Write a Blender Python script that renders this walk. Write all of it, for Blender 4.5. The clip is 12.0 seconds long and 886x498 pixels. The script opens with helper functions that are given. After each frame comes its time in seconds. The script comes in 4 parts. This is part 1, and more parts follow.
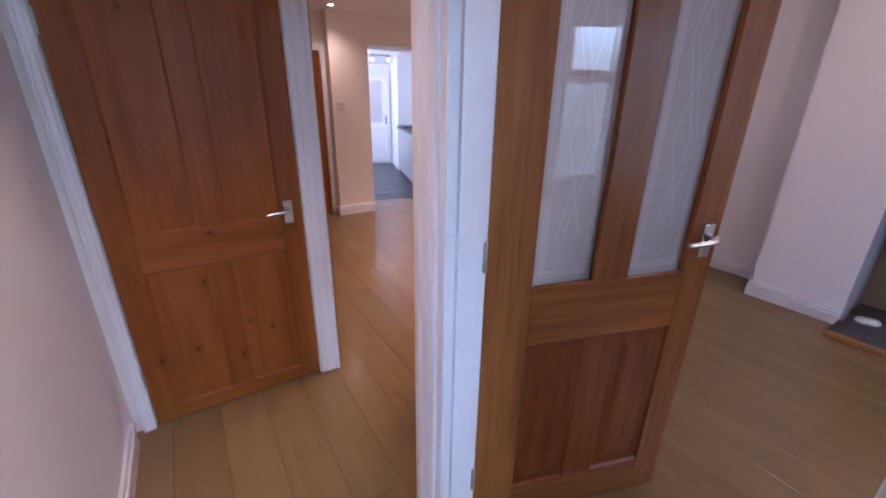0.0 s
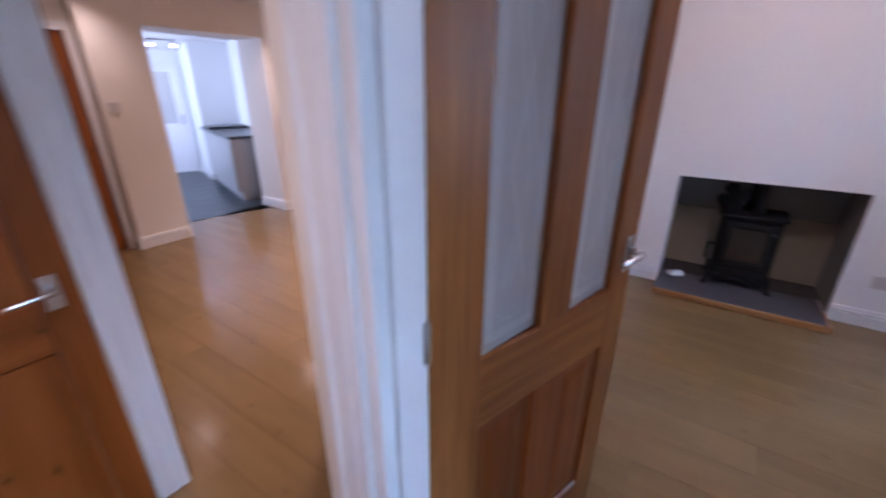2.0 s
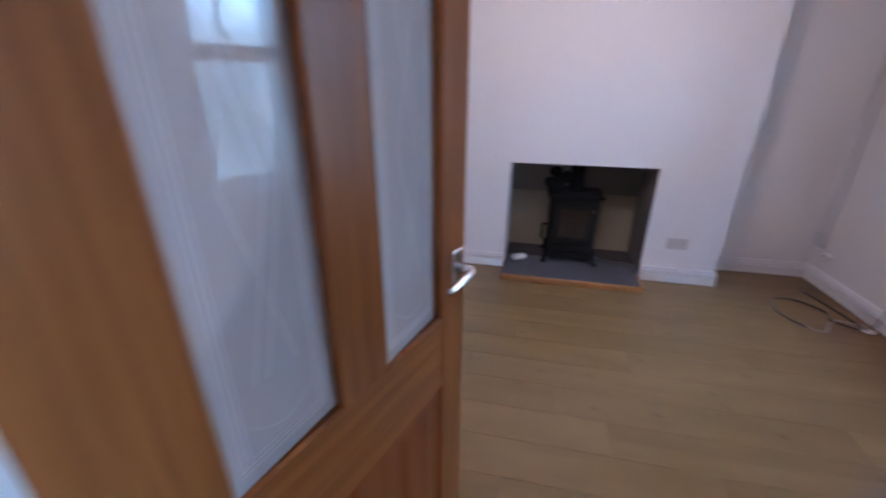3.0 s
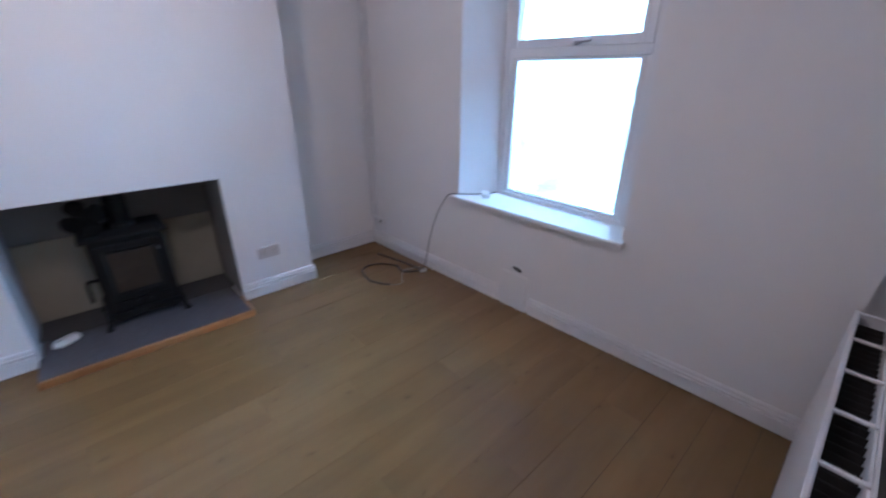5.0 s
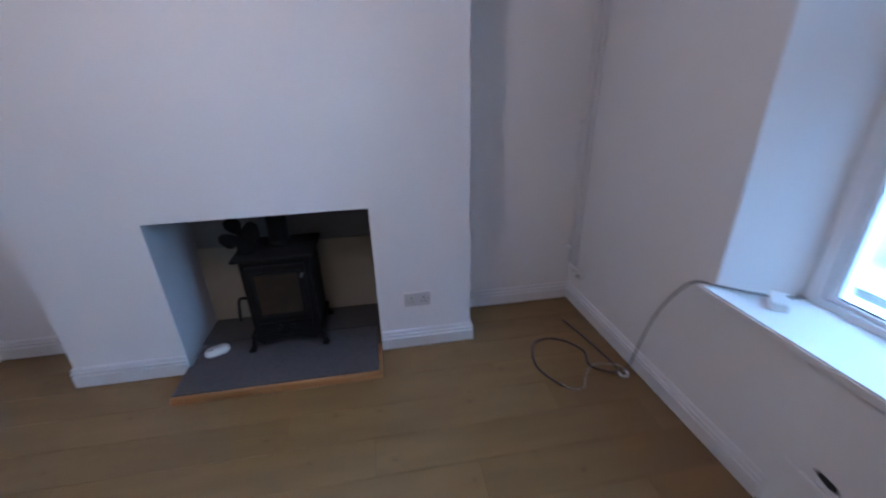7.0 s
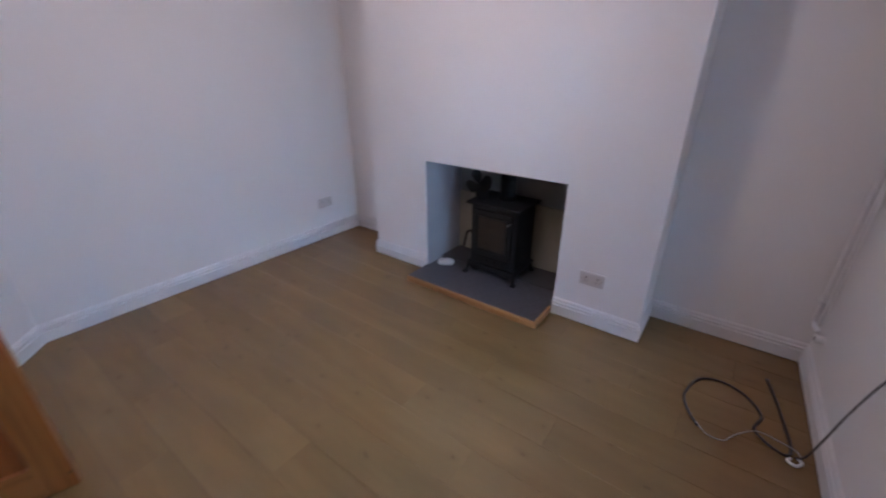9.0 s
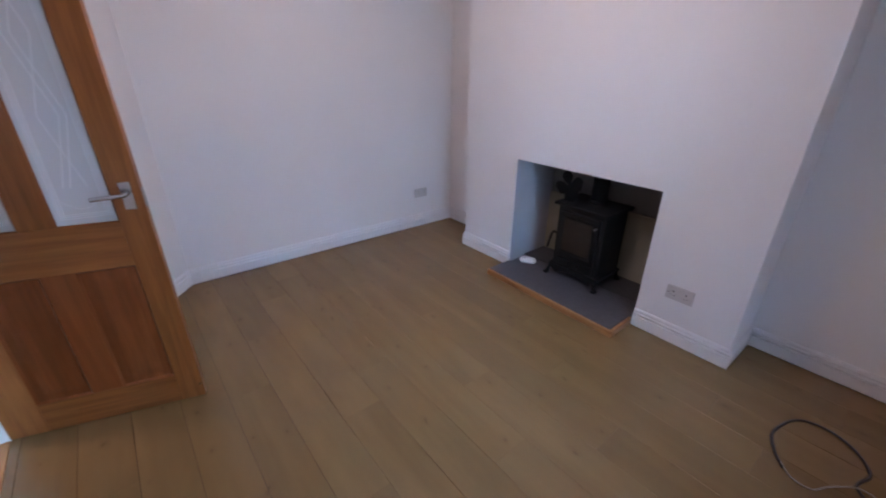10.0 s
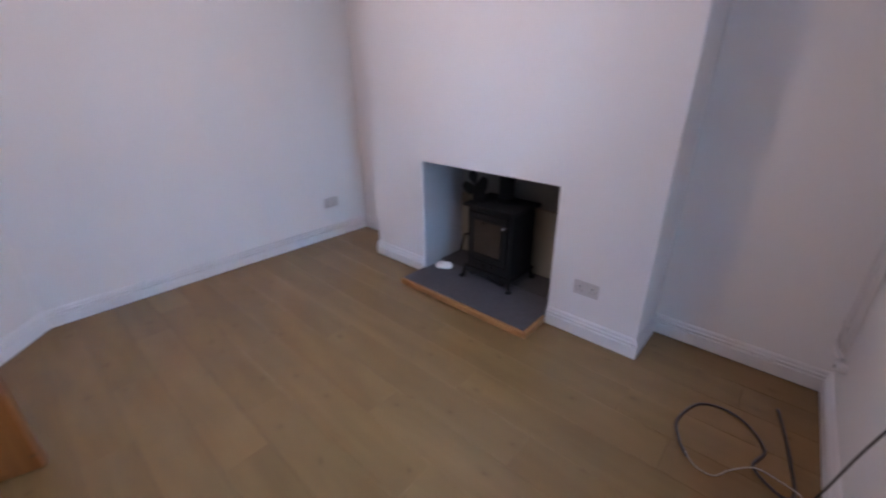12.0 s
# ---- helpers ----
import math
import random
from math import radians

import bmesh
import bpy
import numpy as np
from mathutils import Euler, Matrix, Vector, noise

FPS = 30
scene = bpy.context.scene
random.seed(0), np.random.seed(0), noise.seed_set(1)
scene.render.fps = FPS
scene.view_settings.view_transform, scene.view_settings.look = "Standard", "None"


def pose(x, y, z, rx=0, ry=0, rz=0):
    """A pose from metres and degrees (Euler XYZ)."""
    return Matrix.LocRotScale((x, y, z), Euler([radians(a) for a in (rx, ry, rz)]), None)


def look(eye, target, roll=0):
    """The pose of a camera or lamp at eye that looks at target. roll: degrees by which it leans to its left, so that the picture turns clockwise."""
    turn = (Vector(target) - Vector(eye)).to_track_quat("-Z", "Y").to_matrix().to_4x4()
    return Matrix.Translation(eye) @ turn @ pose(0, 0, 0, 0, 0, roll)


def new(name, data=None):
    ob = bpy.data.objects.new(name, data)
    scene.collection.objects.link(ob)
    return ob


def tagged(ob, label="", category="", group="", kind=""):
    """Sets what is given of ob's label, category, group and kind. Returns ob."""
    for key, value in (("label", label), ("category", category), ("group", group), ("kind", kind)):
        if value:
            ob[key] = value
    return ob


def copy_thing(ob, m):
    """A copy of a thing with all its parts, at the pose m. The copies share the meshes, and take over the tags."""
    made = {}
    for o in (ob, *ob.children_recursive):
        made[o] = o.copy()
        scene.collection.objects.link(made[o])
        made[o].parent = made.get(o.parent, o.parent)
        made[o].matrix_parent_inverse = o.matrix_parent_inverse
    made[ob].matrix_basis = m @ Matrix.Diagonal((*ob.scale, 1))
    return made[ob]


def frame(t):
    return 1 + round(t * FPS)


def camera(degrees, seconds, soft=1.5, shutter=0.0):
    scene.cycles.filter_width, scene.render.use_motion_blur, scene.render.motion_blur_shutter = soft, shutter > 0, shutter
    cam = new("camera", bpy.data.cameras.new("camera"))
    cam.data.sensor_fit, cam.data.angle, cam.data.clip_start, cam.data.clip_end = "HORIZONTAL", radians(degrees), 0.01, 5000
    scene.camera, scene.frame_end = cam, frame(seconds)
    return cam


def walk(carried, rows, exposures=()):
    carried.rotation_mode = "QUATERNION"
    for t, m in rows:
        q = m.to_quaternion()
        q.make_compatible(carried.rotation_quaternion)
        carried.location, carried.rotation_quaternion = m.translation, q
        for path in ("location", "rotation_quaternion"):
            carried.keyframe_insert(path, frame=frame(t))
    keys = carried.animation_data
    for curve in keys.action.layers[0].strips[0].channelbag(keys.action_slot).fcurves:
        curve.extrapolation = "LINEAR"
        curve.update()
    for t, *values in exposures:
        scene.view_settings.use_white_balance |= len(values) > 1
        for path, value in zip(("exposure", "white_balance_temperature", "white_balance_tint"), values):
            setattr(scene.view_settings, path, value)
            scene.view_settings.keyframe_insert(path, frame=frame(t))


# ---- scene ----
cam = camera(95.8, 12.0, soft=2.0, shutter=0.8)
PATH = [
    (0, (-1.034, -3.586, 1.444), (-2.608, -2.58, 0.73), 0.9),
    (0.5, (-1.056, -3.583, 1.448), (-2.615, -2.553, 0.736), 1.1),
    (1, (-1.191, -3.572, 1.462), (-2.678, -2.443, 0.744), 1.5),
    (1.5, (-1.361, -3.535, 1.468), (-2.645, -2.18, 0.75), 1.0),
    (2, (-1.438, -3.461, 1.48), (-2.456, -1.91, 0.733), 0.2),
    (2.5, (-1.437, -3.250, 1.450), (-2.153, -1.540, 0.702), -0.6),
    (3, (-1.424, -3.102, 1.446), (-1.829, -1.302, 0.673), 0.2),
    (3.5, (-1.358, -2.972, 1.466), (-1.364, -1.133, 0.679), 0.8),
    (3.7, (-1.322, -2.922, 1.476), (-1.158, -1.097, 0.681), 0.9),
    (5.3, (-1.063, -2.648, 1.486), (0.25, -1.351, 0.715), 0.7),
    (5.5, (-0.986, -2.558, 1.506), (0.336, -1.252, 0.768), 0.5),
    (6, (-0.859, -2.379, 1.459), (0.19, -0.851, 0.707), -0.2),
    (6.5, (-0.663, -2.104, 1.483), (-0.004, -0.388, 0.694), -0.6),
    (7, (-0.469, -1.945, 1.509), (-0.19, -0.143, 0.687), -1.6),
    (7.2, (-0.375, -1.884, 1.496), (-0.246, -0.059, 0.689), -1.6),
    (8.8, (0.167, -2.199, 1.518), (-0.822, -0.681, 0.672), 0.3),
    (9, (0.219, -2.229, 1.511), (-0.862, -0.77, 0.671), -0.2),
    (9.5, (0.291, -2.275, 1.493), (-0.977, -0.978, 0.651), 1.1),
    (10, (0.35, -2.276, 1.511), (-1.058, -1.13, 0.671), 0.3),
    (10.5, (0.354, -2.287, 1.506), (-1.086, -1.177, 0.673), 0.7),
    (11, (0.368, -2.256, 1.502), (-1.068, -1.137, 0.675), 0.4),
    (11.5, (0.397, -2.189, 1.502), (-0.972, -0.976, 0.691), 0.1),
    (12, (0.401, -1.986, 1.461), (-0.823, -0.632, 0.644), -0.7),
]
walk(cam, [(t, look(eye, target, roll)) for t, eye, target, roll in PATH],
     exposures=[(0, .0, 6050, 43), (1.8, -.02, 5750, 36), (2.5, .04, 5600, 31), (3, .24, 5450, 28), (3.7, .38, 5330, 23), (5.3, .10, 5020, 18), (7.2, -.16, 5030, 18), (8.8, .0, 5600, 25), (12, .19, 5660, 27)])

# ---- world and large lights ----
world = bpy.data.worlds.new("world")
scene.world = world
world.use_nodes = True
wn, wl = world.node_tree.nodes, world.node_tree.links
sky = wn.new("ShaderNodeTexSky")
sky.sky_type = 'NISHITA'
sky.sun_disc = False
sky.sun_elevation = radians(38)
sky.sun_rotation = radians(60)
wn["Background"].inputs["Strength"].default_value = 0.12
wl.new(sky.outputs[0], wn["Background"].inputs["Color"])
sun = new("sun", bpy.data.lights.new("sun", 'SUN'))
sun.data.energy, sun.data.angle, sun.data.color = 0.6, radians(25), (1.0, 0.96, 0.9)
sun.matrix_world = look((6, 3, 8), (0, -2, 0))


def area(name, eye, target, w, h, watts, colour):
    ob = new(name, bpy.data.lights.new(name, 'AREA'))
    ob.data.shape, ob.data.size, ob.data.size_y = 'RECTANGLE', w, h
    ob.data.energy, ob.data.color = watts, colour
    ob.matrix_world = look(eye, target)
    return ob


STREET_GLOW, SKY_GLOW = 5.0, 28.0  # the hazy street and the overcast sky beyond the window
# daylight at the kitchen's side window and the unseen, assumed glazed front door
area("kitchen_daylight", (-8.557, -1.868, 1.5), (-7.97, 0.0, 1.2), 1.3, 1.1, 62.0, (0.66, 0.84, 1.0))
area("unseen_door_daylight", (0.52, -3.55, 1.55), (-1.5, -3.5, 1.2), 0.5, 0.9, 1.6, (0.84, 0.90, 1.0))


# ---- materials ----
def material(name, rough=0.5, metal=0.0):
    m = bpy.data.materials.new(name)
    m.use_nodes = True
    b = m.node_tree.nodes["Principled BSDF"]
    b.inputs["Roughness"].default_value, b.inputs["Metallic"].default_value = rough, metal
    return m, m.node_tree.nodes, m.node_tree.links, b


def coords(n, l, scale=(1, 1, 1), offset_random=False):
    tc, mp = n.new("ShaderNodeTexCoord"), n.new("ShaderNodeMapping")
    mp.inputs["Scale"].default_value = scale
    l.new(tc.outputs["Object"], mp.inputs["Vector"])
    if offset_random:
        oi, mul = n.new("ShaderNodeObjectInfo"), n.new("ShaderNodeMath")
        mul.operation = 'MULTIPLY'
        mul.inputs[1].default_value = 37.0
        l.new(oi.outputs["Random"], mul.inputs[0])
        cb = n.new("ShaderNodeCombineXYZ")
        for i in range(3):
            l.new(mul.outputs[0], cb.inputs[i])
        l.new(cb.outputs[0], mp.inputs["Location"])
    return mp.outputs[0]


def noise_node(n, l, vec, scale, detail=4.0, rough=0.55, distortion=0.0):
    t = n.new("ShaderNodeTexNoise")
    t.inputs["Scale"].default_value, t.inputs["Detail"].default_value = scale, detail
    t.inputs["Roughness"].default_value, t.inputs["Distortion"].default_value = rough, distortion
    l.new(vec, t.inputs["Vector"])
    return t.outputs["Fac"]


def ramp(n, l, fac, stops):
    r = n.new("ShaderNodeValToRGB")
    while len(r.color_ramp.elements) < len(stops):
        r.color_ramp.elements.new(0.5)
    for e, (p, c) in zip(r.color_ramp.elements, stops):
        e.position, e.color = p, (*c, 1)
    l.new(fac, r.inputs["Fac"])
    return r.outputs["Color"]


def mixed(n, l, fac, a, b, mode='MIX'):
    m = n.new("ShaderNodeMix")
    m.data_type, m.blend_type = 'RGBA', mode
    for sock, v in ((m.inputs[0], fac), (m.inputs[6], a), (m.inputs[7], b)):
        if isinstance(v, (int, float)):
            sock.default_value = v
        elif isinstance(v, tuple):
            sock.default_value = (*v, 1)
        else:
            l.new(v, sock)
    return m.outputs[2]


def bump(n, l, b, height, strength=0.2, distance=0.002):
    bp = n.new("ShaderNodeBump")
    bp.inputs["Strength"].default_value, bp.inputs["Distance"].default_value = strength, distance
    l.new(height, bp.inputs["Height"])
    l.new(bp.outputs[0], b.inputs["Normal"])


def scaled(n, l, fac, lo, hi):
    r = n.new("ShaderNodeMapRange")
    r.inputs["To Min"].default_value, r.inputs["To Max"].default_value = lo, hi
    l.new(fac, r.inputs["Value"])
    return r.outputs[0]


def plaster(name, a, b, rough=0.75, uneven=0.35):
    m, n, l, p = material(name, rough)
    v = coords(n, l)
    big, fine = noise_node(n, l, v, 1.3, 3), noise_node(n, l, v, 140, 3)
    l.new(ramp(n, l, big, ((0.3, a), (0.7, b))), p.inputs["Base Color"])
    l.new(scaled(n, l, big, rough - 0.1, rough + 0.1), p.inputs["Roughness"])
    add = n.new("ShaderNodeMath")
    add.operation = 'ADD'
    mid = noise_node(n, l, v, 9, 4)
    mul = n.new("ShaderNodeMath")
    mul.operation = 'MULTIPLY'
    mul.inputs[1].default_value = 3.0
    l.new(mid, mul.inputs[0])
    l.new(mul.outputs[0], add.inputs[0])
    l.new(fine, add.inputs[1])
    bump(n, l, p, add.outputs[0], uneven, 0.0015)
    return m


def plain(name, colour, rough=0.4, metal=0.0, vary=0.08, grain=60.0, relief=0.05):
    m, n, l, p = material(name, rough, metal)
    v = coords(n, l)
    f, g = noise_node(n, l, v, grain, 4), noise_node(n, l, v, grain / 12, 3)
    lo = tuple(c * (1 - vary) for c in colour)
    hi = tuple(min(1, c * (1 + vary)) for c in colour)
    c = mixed(n, l, 0.5, ramp(n, l, f, ((0.3, lo), (0.7, hi))), ramp(n, l, g, ((0.3, lo), (0.7, hi))))
    l.new(c, p.inputs["Base Color"])
    l.new(scaled(n, l, g, max(0.03, rough - 0.08), min(1, rough + 0.08)), p.inputs["Roughness"])
    bump(n, l, p, f, relief, 0.001)
    return m


def timber(name, dark, mid, light, axis='Z', rough=0.35, knots=0.0, rings=1.0, tone=0.0, coat=0.0, figure=0.35, relief=0.12, plane='YZ', cloud=0.0, spec=0.22):
    """Wood with its grain along one axis: stretched figure, fine pores, knots and a tone for each piece."""
    m, n, l, p = material(name, rough)
    k = {'X': (0.06, 1, 1), 'Y': (1, 0.06, 1), 'Z': (1, 1, 0.06)}[axis]
    v = coords(n, l, k, True)
    fig = noise_node(n, l, v, 9 * rings, 3, 0.5, 1.6)
    pores = noise_node(n, l, v, 190, 3, 0.7)
    streak = noise_node(n, l, v, 45, 3, 0.6, 0.4)
    col = ramp(n, l, fig, ((0.28, dark), (0.45, mid), (0.62, light), (0.78, mid)))
    lift = ramp(n, l, streak, ((0.3, (1 - figure * 0.5,) * 3), (0.7, (1 + figure * 0.3,) * 3)))
    col = mixed(n, l, 1.0, col, lift, 'MULTIPLY')
    if knots:
        kv = coords(n, l, tuple(1 if q == 1 else 0.6 for q in k), True)
        sp, cb = n.new("ShaderNodeSeparateXYZ"), n.new("ShaderNodeCombineXYZ")
        l.new(kv, sp.inputs[0])
        l.new(sp.outputs[plane[0]], cb.inputs[0])
        l.new(sp.outputs[plane[1]], cb.inputs[1])
        vo = n.new("ShaderNodeTexVoronoi")
        vo.voronoi_dimensions = '2D'
        vo.inputs["Scale"].default_value = 6.0
        vo.inputs["Randomness"].default_value = 1.0
        wob = n.new("ShaderNodeTexNoise")
        wob.inputs["Scale"].default_value = 22.0
        l.new(cb.outputs[0], wob.inputs["Vector"])
        l.new(mixed(n, l, 0.035, cb.outputs[0], wob.outputs["Color"], 'ADD'), vo.inputs["Vector"])
        spot = ramp(n, l, vo.outputs["Distance"], ((0.0, (0.9, 0.9, 0.9)), (0.03, (0.7, 0.7, 0.7)), (0.055, (0.22, 0.22, 0.22)), (0.16, (0, 0, 0))))
        gate = ramp(n, l, vo.outputs["Color"], ((0.50, (0, 0, 0)), (0.58, (1, 1, 1))))
        both = mixed(n, l, 1.0, spot, gate, 'MULTIPLY')
        both = mixed(n, l, 1.0, both, (knots, knots, knots), 'MULTIPLY')
        col = mixed(n, l, both, col, tuple(c * 0.22 for c in dark))
    if cloud:
        cv = coords(n, l, tuple(1 if q == 1 else 0.3 for q in k), True)
        cl = noise_node(n, l, cv, 5, 3, 0.6, 0.2)
        col = mixed(n, l, 1.0, col, ramp(n, l, cl, ((0.35, (1 - cloud,) * 3), (0.65, (1 + cloud,) * 3))), 'MULTIPLY')
    if tone:
        oi = n.new("ShaderNodeObjectInfo")
        t = ramp(n, l, oi.outputs["Random"], ((0.0, (1 - tone,) * 3), (1.0, (1 + tone,) * 3)))
        col = mixed(n, l, 1.0, col, t, 'MULTIPLY')
    l.new(col, p.inputs["Base Color"])
    l.new(scaled(n, l, fig, rough - 0.04, rough + 0.05), p.inputs["Roughness"])
    p.inputs["Specular IOR Level"].default_value = spec
    p.inputs["Coat Weight"].default_value = coat
    p.inputs["Coat Roughness"].default_value = 0.25
    bump(n, l, p, pores, relief, 0.0008)
    return m


WALL = plaster("wall_paint", (0.80, 0.785, 0.785), (0.83, 0.815, 0.815))
CREAM = plaster("warm_wall_paint", (0.76, 0.71, 0.66), (0.80, 0.75, 0.70))
CEIL = plaster("ceiling_paint", (0.78, 0.76, 0.75), (0.82, 0.80, 0.79), 0.85)
TRIM = plain("white_gloss_paint", (0.78, 0.77, 0.78), 0.32, 0, 0.012, 12, 0.003)
UPVC = plain("white_upvc", (0.80, 0.80, 0.82), 0.3, 0, 0.02, 30, 0.02)
PLASTIC = plain("white_plastic", (0.76, 0.75, 0.74), 0.35, 0, 0.03, 60, 0.02)
LAMINATE = timber("oak_laminate", (0.205, 0.123, 0.049), (0.216, 0.131, 0.053), (0.228, 0.139, 0.057), 'X', 0.19, 0.35, 0.5, 0.05, 0.0, 0.02, 0.004, 'XY', 0.07, 0.5)
PINE = timber("dark_varnished_pine", (0.190, 0.048, 0.008), (0.245, 0.067, 0.011), (0.300, 0.090, 0.016), 'Z', 0.42, 1.0, 0.7, 0.03, 0.0, 0.14, cloud=0.10)
PINE_X = timber("dark_varnished_pine_rail", (0.190, 0.048, 0.008), (0.245, 0.067, 0.011), (0.300, 0.090, 0.016), 'Y', 0.42, 1.0, 0.7, 0.03, 0.0, 0.14, cloud=0.10)
OAKY = timber("varnished_pine_stile", (0.235, 0.075, 0.018), (0.275, 0.092, 0.023), (0.32, 0.112, 0.030), 'Z', 0.34, 0.0, 0.8, 0.06, 0.15, 0.5, cloud=0.10)
OAKY_X = timber("varnished_pine_rail", (0.235, 0.075, 0.018), (0.275, 0.092, 0.023), (0.32, 0.112, 0.030), 'X', 0.34, 0.25, 0.8, 0.06, 0.15, 0.5, cloud=0.10)
REDDY = timber("varnished_pine_panel", (0.190, 0.046, 0.012), (0.238, 0.063, 0.016), (0.300, 0.089, 0.024), 'Z', 0.36, 0.0, 0.8, 0.03, 0.1, 0.32, cloud=0.10)
EDGING = timber("oak_edging", (0.30, 0.13, 0.045), (0.40, 0.19, 0.07), (0.48, 0.24, 0.09), 'X', 0.35, 0.0, 1.0, 0.05)
SLATE = plain("grey_slate", (0.080, 0.074, 0.079), 0.55, 0, 0.30, 46, 0.35)
TILE = plain("dark_slate_tile", (0.028, 0.038, 0.048), 0.3, 0, 0.25, 30, 0.2)
IRON = plain("black_cast_iron", (0.006, 0.006, 0.0065), 0.72, 0.0, 0.2, 200, 0.25)
IRON.node_tree.nodes["Principled BSDF"].inputs["Specular IOR Level"].default_value = 0.25
STEEL = plain("satin_chrome", (0.62, 0.62, 0.63), 0.24, 1.0, 0.05, 80, 0.03)
DULL_STEEL = plain("dull_steel", (0.30, 0.29, 0.28), 0.65, 0.6, 0.15, 60, 0.1)
BRASS = plain("dull_steel_hinge", (0.42, 0.40, 0.38), 0.4, 1.0, 0.08, 80, 0.05)
BLACK = plain("black_rubber", (0.045, 0.034, 0.030), 0.45, 0, 0.15, 90, 0.05)
WIRE = plain("pale_wire", (0.42, 0.38, 0.33), 0.45, 0, 0.08, 90, 0.03)
# near-black that paints in the shade inside holes and slots
DARK = plain("dark_void", (0.02, 0.018, 0.017), 0.8, 0, 0.2, 30, 0.1)
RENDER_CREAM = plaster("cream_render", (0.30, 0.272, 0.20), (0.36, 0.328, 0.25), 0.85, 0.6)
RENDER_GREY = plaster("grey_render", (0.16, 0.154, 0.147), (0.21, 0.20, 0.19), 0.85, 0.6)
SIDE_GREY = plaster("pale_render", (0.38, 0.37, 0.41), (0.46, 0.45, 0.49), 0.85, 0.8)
UNIT = plain("grey_unit_front", (0.36, 0.36, 0.37), 0.4, 0, 0.05, 30, 0.03)
SOCKET = plain("socket_plastic", (0.58, 0.55, 0.54), 0.4, 0, 0.03, 60, 0.02)
WORKTOP = plain("dark_worktop", (0.05, 0.052, 0.058), 0.3, 0, 0.3, 120, 0.05)
GROUND = plain("outdoor_paving", (0.22, 0.22, 0.21), 0.85, 0, 0.2, 8, 0.3)
GREY_PAINT = plain("grey_wood_dust_board", (0.55, 0.52, 0.51), 0.6, 0, 0.05, 40, 0.1)


def glass(name, tint, milk, gloss_rough=0.03):
    """A pane: what lies behind it shows through, dimmed by a milky share; the surface mirrors by its Fresnel gloss."""
    m = bpy.data.materials.new(name)
    m.use_nodes = True
    n, l = m.node_tree.nodes, m.node_tree.links
    n.remove(n["Principled BSDF"])
    tr, tl, gl = n.new("ShaderNodeBsdfTransparent"), n.new("ShaderNodeBsdfTranslucent"), n.new("ShaderNodeBsdfGlossy")
    df, half = n.new("ShaderNodeBsdfDiffuse"), n.new("ShaderNodeMixShader")
    tr.inputs["Color"].default_value = (*tint, 1)
    tl.inputs["Color"].default_value = (0.85, 0.85, 0.85, 1)
    df.inputs["Color"].default_value = (0.92, 0.91, 0.92, 1)
    gl.inputs["Roughness"].default_value = gloss_rough
    half.inputs[0].default_value = 0.7
    l.new(tl.outputs[0], half.inputs[1])
    l.new(df.outputs[0], half.inputs[2])
    a, b, f = n.new("ShaderNodeMixShader"), n.new("ShaderNodeMixShader"), n.new("ShaderNodeFresnel")
    f.inputs["IOR"].default_value = 1.52
    v = coords(n, l)
    t = noise_node(n, l, v, 3.0, 3)
    l.new(scaled(n, l, t, max(0, milk - 0.05), milk + 0.05), a.inputs[0])
    l.new(tr.outputs[0], a.inputs[1])
    l.new(half.outputs[0], a.inputs[2])
    l.new(f.outputs[0], b.inputs[0])
    l.new(a.outputs[0], b.inputs[1])
    l.new(gl.outputs[0], b.inputs[2])
    l.new(b.outputs[0], n["Material Output"].inputs["Surface"])
    return m


ETCHED = glass("etched_glass", (0.97, 0.97, 0.97), 0.68)
CLEAR = glass("window_glass", (0.95, 0.98, 0.97), 0.0)
FROST = glass("frosted_line", (0.98, 0.98, 0.98), 0.85, 0.7)
SOOTY = plain("sooty_stove_glass", (0.03, 0.022, 0.018), 0.12, 0, 0.4, 12, 0.02)


def glowing(name, colour, strength):
    m, n, l, p = material(name, 0.5)
    p.inputs["Base Color"].default_value = (*colour, 1)
    p.inputs["Emission Color"].default_value = (*colour, 1)
    p.inputs["Emission Strength"].default_value = strength
    return m


BULB = glowing("cool_bulb_face", (0.92, 0.97, 1.0), 70.0)
LAMP = glowing("lit_lamp_face", (1.0, 0.86, 0.68), 14.0)


# ---- building blocks ----
def mesh_of(name, bm, smooth=False):
    bmesh.ops.recalc_face_normals(bm, faces=bm.faces)
    me = bpy.data.meshes.new(name)
    bm.to_mesh(me)
    bm.free()
    if smooth:
        for f in me.polygons:
            f.use_smooth = True
    return me


def part(name, bm, mat, parent=None, label="", smooth=False):
    me = mesh_of(name, bm, smooth)
    me.materials.append(mat)
    ob = new(name, me)
    if parent is not None:
        ob.parent = parent
    if label:
        tagged(ob, label)
    return ob


def thing(name, label, category, at=(0, 0, 0), turn=0.0, group="", kind=""):
    ob = new(name)
    ob.empty_display_size = 0.1
    ob.matrix_world = pose(*at, 0, 0, turn)
    return tagged(ob, label, category, group, kind)


def box(x0, x1, y0, y1, z0, z1, bevel=0.0, bm=None, seg=2):
    """A box, with rounded edges where bevel is given, added to bm."""
    own = bmesh.new()
    bmesh.ops.create_cube(own, size=1)
    for v in own.verts:
        v.co = Vector(((x0 + x1) / 2 + v.co.x * (x1 - x0), (y0 + y1) / 2 + v.co.y * (y1 - y0), (z0 + z1) / 2 + v.co.z * (z1 - z0)))
    if bevel:
        bmesh.ops.bevel(own, geom=own.edges[:], offset=bevel, segments=seg, affect='EDGES', profile=0.5)
    return joined(bm, own)


